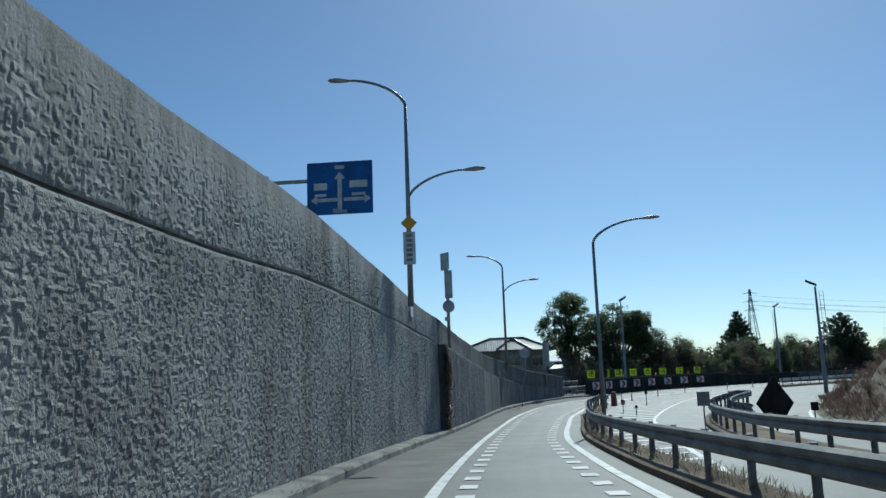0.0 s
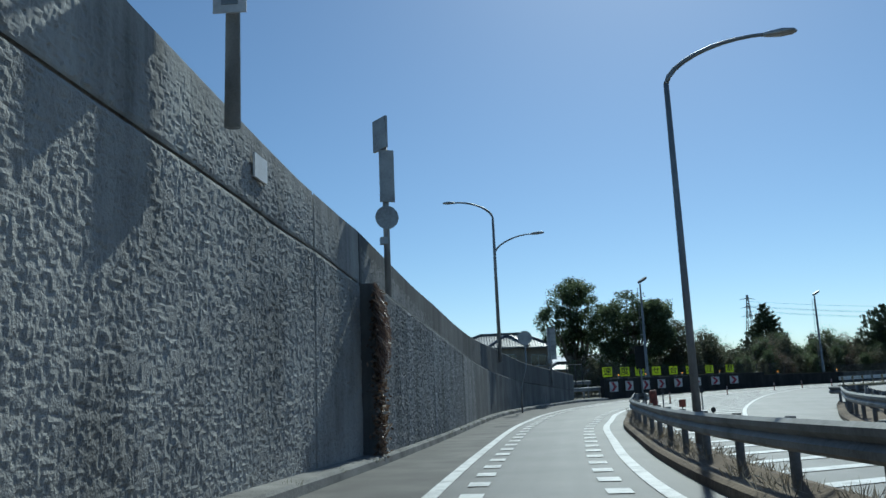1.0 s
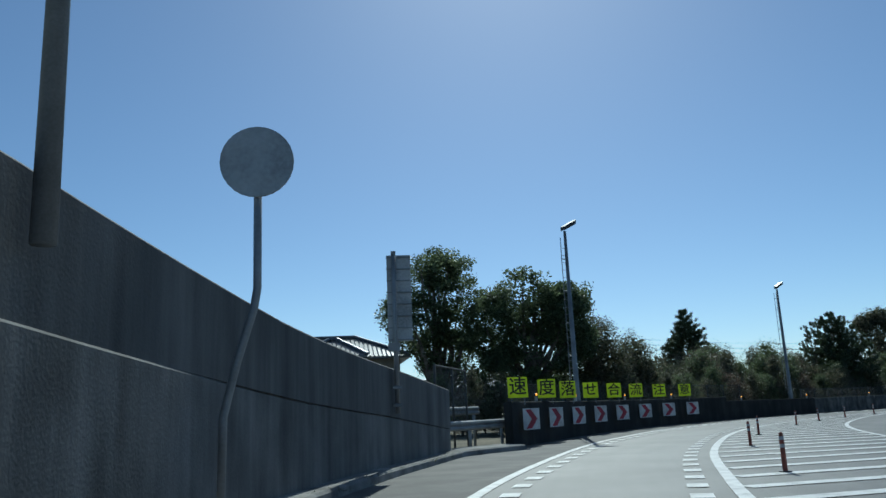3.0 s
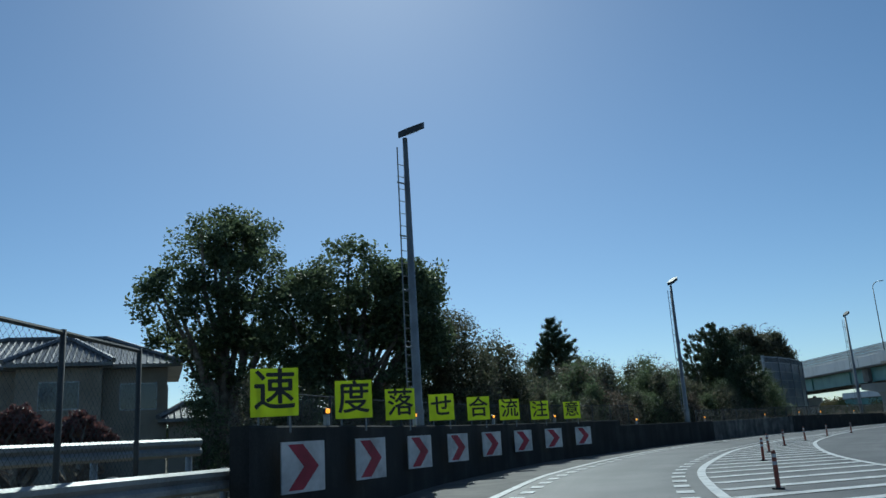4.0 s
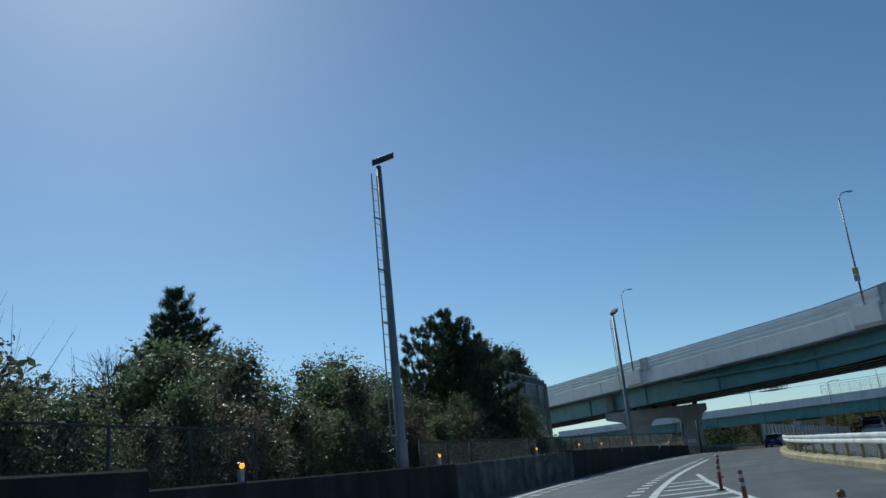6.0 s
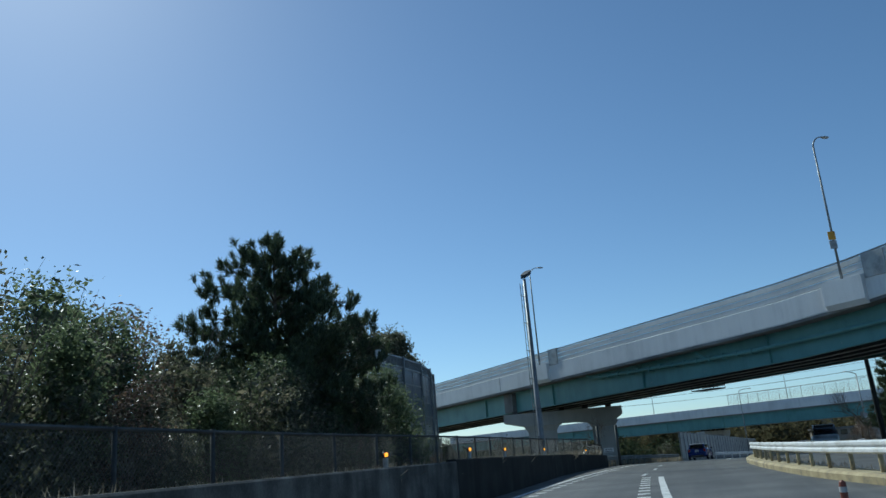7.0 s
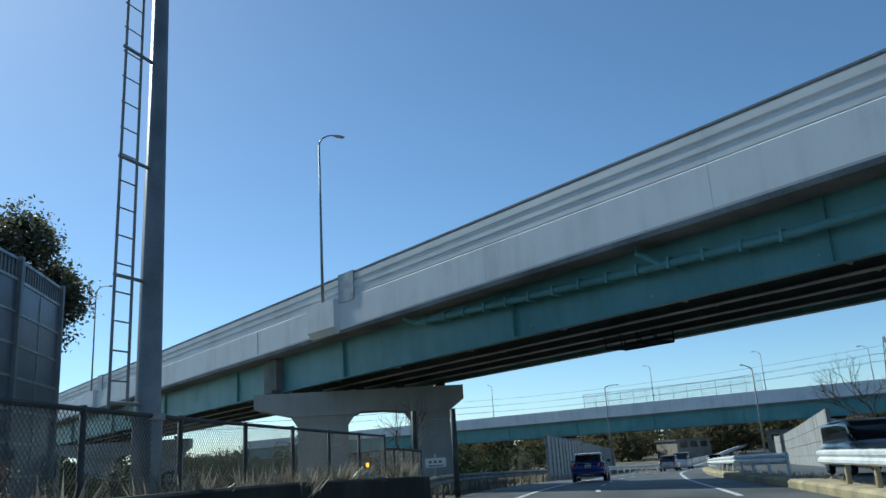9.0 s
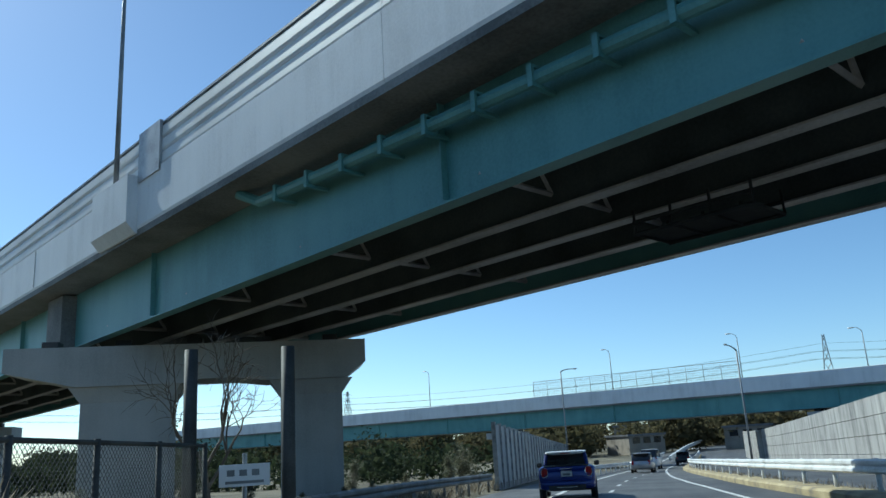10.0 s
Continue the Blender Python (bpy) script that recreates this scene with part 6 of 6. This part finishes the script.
# ---- house and far buildings ----
def hip_roof(x0, x1, y0, y1, z0, z1, rx0, rx1, ry, root):
    corners = [(x0, y0, z0), (x1, y0, z0), (x1, y1, z0), (x0, y1, z0)]
    r0, r1 = (rx0, ry, z1), (rx1, ry, z1)
    s = Shape().add(corners + [r0, r1] + [(a, b, c - 0.16) for a, b, c in corners], [(0, 1, 5, 4), (1, 2, 5), (2, 3, 4, 5), (3, 0, 4), (0, 6, 7, 1), (1, 7, 8, 2), (2, 8, 9, 3), (3, 9, 6, 0), (6, 9, 8, 7)])
    part("roof", s, ROOFTILE, root, "grey glazed tile roof")
    k = x0 + 0.15
    while k < x1:
        u = (k - x0) / (rx0 - x0) if k < rx0 else (x1 - k) / (x1 - rx1) if k > rx1 else 1.0
        part("roof_rib", Shape().tube([(k, y0, z0 + 0.02), (k, y0 + (ry - y0) * u, z0 + (z1 - z0) * u + 0.02)], 0.05, 4), ROOFTILE, root)
        k += 0.3
    k = y0 + 0.15
    while k < y1:
        u = (k - y0) / (ry - y0) if k < ry else (y1 - k) / (y1 - ry)
        part("roof_rib", Shape().tube([(x1, k, z0 + 0.02), (x1 + (rx1 - x1) * u, k, z0 + (z1 - z0) * u + 0.02)], 0.05, 4), ROOFTILE, root)
        k += 0.3
    rd = Shape()
    for a, b in ((r0, r1), (corners[0], r0), (corners[3], r0), (corners[1], r1), (corners[2], r1)):
        rd.tube([(a[0], a[1], a[2] + 0.08), (b[0], b[1], b[2] + 0.1)], 0.13, 6)
    part("ridge", rd, ROOFTILE, root)


def window(root, x, y, z, w, h, face="y"):
    m = pose(x, y, z) if face == "y" else pose(x, y, z, 0, 0, 90)
    wd = part("window", Shape().box(w, 0.05, h, m), STEEL, root, "aluminium framed window")
    for k in (-1, 1):
        part("pane", Shape().box(w / 2 - 0.07, 0.02, h - 0.12, m @ pose(k * w / 4, -0.03, 0.06)), WINDOWDARK, wd)


house = thing("house", "two-storey beige plaster house with a grey tiled hip roof", "house", pose(1.7, 0, -0.1))
part("wall", Shape().box(11.4, 7.6, 5.5, pose(4.9, 92.4, -0.1)), PLASTER, house, "beige plaster walls")
hip_roof(-1.6, 11.3, 87.9, 97.2, 5.55, 7.3, 3.0, 7.6, 92.5, house)
hip_roof(3.6, 8.2, 87.2, 93.0, 5.6, 6.95, 5.6, 6.2, 90.3, house)
part("wall", Shape().box(3.6, 1.2, 5.5, pose(5.9, 88.4, -0.1)), PLASTER, house)
for x, z in ((9.3, 3.4), (1.4, 3.4), (5.9, 3.5)):
    window(house, x, 88.55 if x != 5.9 else 87.78, z, 1.7, 1.3)
window(house, 10.62, 91.0, 3.4, 1.6, 1.3, "x")
hip_roof(10.2, 14.0, 87.3, 91.5, 2.9, 3.6, 11.4, 12.6, 89.3, house)
part("wall", Shape().box(2.6, 3.0, 2.9, pose(12.0, 89.4, 0)), PLASTER, house)
shed = thing("low_building", "long low pale building with a grey roof behind the house", "building")
part("wall", Shape().box(16, 9, 4.2, pose(22, 128, 0)), PIER, shed)
part("roof", Shape().loft([[(13.5, y, z), (30.5, y, z)] + [(30.5, y, z + 0.15), (13.5, y, z + 0.15)] for y, z in ((123, 4.1), (128, 5.4), (133, 4.1))]), DECK, shed, "pale sheet roof")
for i, (x, y, w, d, h) in enumerate(((262, 128, 10, 9, 4.2), (300, 160, 14, 12, 6), (330, 118, 20, 12, 7), (255, 150, 10, 8, 3.6))):
    b = thing("far_building", "small pale building far along the road", "building", on_ground(x, y, i * 14))
    part("wall", Shape().box(w, d, h), PLASTER, b)
    part("roof", Shape().box(w + 0.6, d + 0.6, 0.4, pose(0, 0, h)), ROOFTILE, b)
    for k in range(3):
        part("window", Shape().box(0.06, 1.6, 1.2, pose(-w / 2 - 0.02, (k - 1) * d / 3.4, h * 0.6)), WINDOWDARK, b)


# ---- vehicles ----
def wheel(root, x, y, r, w):
    t = part("wheel", Shape().tube([(x, y - w / 2, r), (x, y - w / 2 + 0.03, r), (x, y + w / 2 - 0.03, r), (x, y + w / 2, r)], [r * 0.93, r, r, r * 0.93], 20), RUBBER, root, smooth=False)
    part("rim", Shape().tube([(x, y - w / 2 - 0.008, r), (x, y + w / 2 + 0.008, r)], r * 0.62, 14), CARSILVER, t)


def car_body(sections, k=12):
    """Loft of rounded box sections along x: (x, half width, z low, z high, roundness)."""
    rings = []
    for x, hw, z0, z1, p in sections:
        ring = []
        for i in range(4 * k):
            a = 6.28319 * i / (4 * k)
            c, s_ = math.cos(a), math.sin(a)
            ring.append((x, hw * math.copysign(abs(c) ** p, c), (z0 + z1) / 2 + (z1 - z0) / 2 * math.copysign(abs(s_) ** p, s_)))
        rings.append(ring)
    return Shape().loft(rings)


def hatchback(m):
    """A small blue hatchback with a white roof; x is forwards."""
    root = thing("car", "small blue hatchback with a white roof driving ahead", "car", m)
    part("body", car_body([(-1.92, 0.70, 0.42, 0.78, 0.35), (-1.88, 0.80, 0.32, 0.92, 0.3), (-1.70, 0.86, 0.25, 0.98, 0.28), (-1.2, 0.865, 0.22, 1.0, 0.28), (0.0, 0.865, 0.2, 0.98, 0.28), (0.9, 0.86, 0.22, 0.95, 0.3), (1.6, 0.82, 0.26, 0.86, 0.32), (1.9, 0.68, 0.34, 0.72, 0.4)]), CARBLUE, root, "glossy blue body", smooth=True)
    part("cabin", car_body([(-1.78, 0.66, 0.9, 1.02, 0.35), (-1.55, 0.66, 0.92, 1.33, 0.3), (-1.35, 0.655, 0.92, 1.375, 0.3), (0.0, 0.65, 0.92, 1.385, 0.3), (0.45, 0.66, 0.92, 1.32, 0.3), (1.05, 0.7, 0.9, 0.98, 0.4)]), WINDOWDARK, root, "dark glazed cabin", smooth=True)
    part("roof", car_body([(-1.72, 0.52, 1.30, 1.37, 0.5), (-1.5, 0.62, 1.33, 1.405, 0.5), (-0.6, 0.635, 1.36, 1.425, 0.5), (0.2, 0.62, 1.35, 1.405, 0.5), (0.42, 0.55, 1.33, 1.37, 0.5)]), CARWHITE, root, "white roof", smooth=True)
    for s_ in (-1, 1):
        part("pillar", Shape().tube([(-1.76, 0.63 * s_, 0.98), (-1.56, 0.585 * s_, 1.32)], 0.055, 8), CARBLUE, root)
        lamp = part("tail_lamp", Shape().loft([[(-1.905 + dx, s_ * 0.66 + a * 0.095, 0.79 + b * 0.135) for a, b in ((-0.6, -1), (0.6, -1), (1, -0.5), (1, 0.5), (0.6, 1), (-0.6, 1), (-1, 0.5), (-1, -0.5))] for dx in (0.06, -0.015)]), TAILRED, root, "red tail lamp")
        part("lamp_ring", Shape().tube([(-1.912, s_ * 0.66 + 0.1 * math.cos(a), 0.79 + 0.14 * math.sin(a)) for a in np.linspace(0, 6.283, 17)], 0.012, 5), CHROME, lamp)
        part("mirror", car_body([(0.42, 0.01, 0.98, 1.0, 0.6), (0.47, 0.09, 0.94, 1.08, 0.6), (0.6, 0.07, 0.96, 1.06, 0.6), (0.64, 0.01, 1.0, 1.02, 0.6)]), BLACKPLASTIC, root).location = (0, s_ * 0.94, 0)
        part("exhaust", Shape().tube([(-1.95, s_ * 0.1, 0.3), (-1.8, s_ * 0.1, 0.3)], 0.04, 10), CHROME, root)
    part("bumper", car_body([(-1.955, 0.62, 0.36, 0.5, 0.4), (-1.93, 0.78, 0.3, 0.55, 0.35), (-1.8, 0.83, 0.26, 0.58, 0.3)]), CARBLUE, root, smooth=True)
    part("lower_grille", Shape().box(0.06, 1.1, 0.14, pose(-1.94, 0, 0.27)), BLACKPLASTIC, root)
    part("bright_strip", Shape().box(0.04, 0.62, 0.03, pose(-1.965, 0, 0.34)), CHROME, root)
    pl = part("number_plate", Shape().box(0.02, 0.33, 0.165, pose(-1.935, 0, 0.66)), SIGNWHITE, root, "white number plate")
    part("plate_bar", Shape().box(0.01, 0.22, 0.06, pose(-1.948, 0, 0.69)), POLE, pl)
    part("tailgate_handle", Shape().box(0.03, 0.36, 0.03, pose(-1.925, 0, 0.87)), CHROME, root)
    part("spoiler", Shape().box(0.22, 1.1, 0.035, pose(-1.68, 0, 1.345)), CARWHITE, root)
    part("brake_lamp", Shape().box(0.02, 0.3, 0.02, pose(-1.79, 0, 1.325)), TAILRED, root)
    part("wiper", Shape().tube([(-1.82, 0.0, 1.0), (-1.74, -0.3, 1.06)], 0.01, 5), BLACKPLASTIC, root)
    part("aerial", Shape().tube([(-1.2, 0, 1.4), (-1.45, 0, 1.62)], 0.008, 5), BLACKPLASTIC, root)
    for x in (-1.25, 1.22):
        for s_ in (-1, 1):
            part("arch", Shape().tube([(x, s_ * 0.80, 0.31), (x, s_ * 0.872, 0.31)], 0.36, 20), BLACKPLASTIC, root)
            wheel(root, x, s_ * 0.78, 0.31, 0.2)
    return root


def tilt_of(x, y, a):
    c, s_ = math.cos(radians(a)), math.sin(radians(a))
    return math.degrees(math.atan((height(x + c, y + s_) - height(x - c, y - s_)) / 2))


def parked(x, y, a):
    return pose(x, y, height(x, y) + 0.01, 0, 0, a) @ pose(0, 0, 0, 0, -tilt_of(x, y, a), 0)


hatchback(parked(112.9, 117.3, 17))


def simple_car(m, paint, label, L=4.2, hw=0.85, h=1.5, van=False):
    root = thing("car", label, "car", m)
    b = L / 2
    belt = h * 0.6
    part("body", car_body([(-b, hw * 0.85, 0.35, belt * 0.9, 0.35), (-b + 0.15, hw, 0.25, belt, 0.3), (b * 0.4, hw, 0.25, belt, 0.3), (b - 0.15, hw * 0.95, 0.28, belt * (1.0 if van else 0.9), 0.33), (b, hw * 0.8, 0.35, belt * 0.75, 0.4)]), paint, root, smooth=True)
    e = b * (0.82 if van else 0.45)
    part("cabin", car_body([(-b + 0.1, hw * 0.82, belt * 0.9, belt + 0.05, 0.35), (-b + (0.2 if van else 0.6), hw * 0.84, belt * 0.9, h - 0.06, 0.3), (e - 0.6, hw * 0.84, belt * 0.9, h - 0.04, 0.3), (e + 0.25, hw * 0.84, belt * 0.85, belt + 0.02, 0.35)]), WINDOWDARK, root, smooth=True)
    part("roof", car_body([(-b + 0.25, hw * 0.7, h - 0.1, h - 0.03, 0.5), (0, hw * 0.8, h - 0.1, h, 0.5), (e - 0.4, hw * 0.72, h - 0.12, h - 0.04, 0.5)]), paint, root, smooth=True)
    for s_ in (-1, 1):
        part("head_lamp", Shape().box(0.08, 0.28, 0.14, pose(b - 0.1, s_ * hw * 0.62, belt * 0.68)), SIGNWHITE, root)
        part("tail_lamp", Shape().box(0.06, 0.16, 0.3, pose(-b + 0.03, s_ * hw * 0.72, belt * 0.68)), TAILRED, root)
        for x in (-b * 0.62, b * 0.62):
            wheel(root, x, s_ * (hw - 0.1), 0.31, 0.2)
    return root


simple_car(parked(152.0, 124.2, 9), CARSILVER, "silver car far ahead on the road")
simple_car(parked(168.0, 127.2, 8), CARWHITE, "white van far ahead on the road", 4.6, 0.9, 1.9, True)
simple_car(parked(186.0, 127.5, 8), CARDARK, "dark car far along the road")
simple_car(parked(36.5, 52.5, 225), CARSILVER, "silver car on the joining road")


simple_car(parked(105.5, 103.9, 200), CARSILVER, "silver van with dark windows in the opposite lane", 4.6, 0.9, 1.95, True)


# ---- pylons and wires ----
def pylon(x, y, h, w, label):
    root = thing("pylon", label, "pylon", pose(x, y, 0))
    s = Shape()
    lev = [0, 0.2, 0.38, 0.54, 0.68, 0.8, 0.9, 1.0]
    half = lambda u: w * (1 - u) ** 1.2 / 2 + w * 0.045
    for a, b in zip(lev[:-1], lev[1:]):
        for sx in (-1, 1):
            for sy in (-1, 1):
                p, q = (sx * half(a), sy * half(a), a * h), (sx * half(b), sy * half(b), b * h)
                s.tube([p, q], h * 0.004, 4)
                s.tube([p, (-sx * half(b), sy * half(b), b * h)], h * 0.0025, 3)
                s.tube([p, (sx * half(b), -sy * half(b), b * h)], h * 0.0025, 3)
    part("lattice", s, POLE, root)
    for u in (0.72, 0.83, 0.94):
        part("crossarm", Shape().tube([(-w * 0.55, 0, u * h), (0, 0, u * h + h * 0.02), (w * 0.55, 0, u * h)], [h * 0.002, h * 0.006, h * 0.002], 4), POLE, root)
    return root


pylon(313, 863, 85, 15, "tall lattice pylon far behind the trees")
pylon(677, 119, 60, 13, "lattice pylon beyond the overpass")
pylon(668, 497, 52, 12, "lattice pylon beyond the overpass")
wires = thing("power_lines", "thin sagging power lines between the pylons", "wires")
for k, (dz, dy) in enumerate(((-14, 0), (-9, 0), (-4, 0), (-14, 8), (-9, 8))):
    a, b = Vector((677, 119 + dy, 58 + dz)), Vector((668, 497 + dy, 50 + dz))
    part("wire", Shape().tube([a.lerp(b, u) - Vector((0, 0, 6 * 4 * u * (1 - u))) for u in np.linspace(0, 1, 14)], 0.09, 3), WIRE, wires)
    c = Vector((620, -160 + dy, 58 + dz))
    part("wire", Shape().tube([a.lerp(c, u) - Vector((0, 0, 7 * 4 * u * (1 - u))) for u in np.linspace(0, 1, 14)], 0.09, 3), WIRE, wires)
    c = Vector((313, 863 + dy, 82 + dz))
    part("wire", Shape().tube([b.lerp(c, u) - Vector((0, 0, 14 * 4 * u * (1 - u))) for u in np.linspace(0, 1, 20)], 0.1, 3), WIRE, wires)
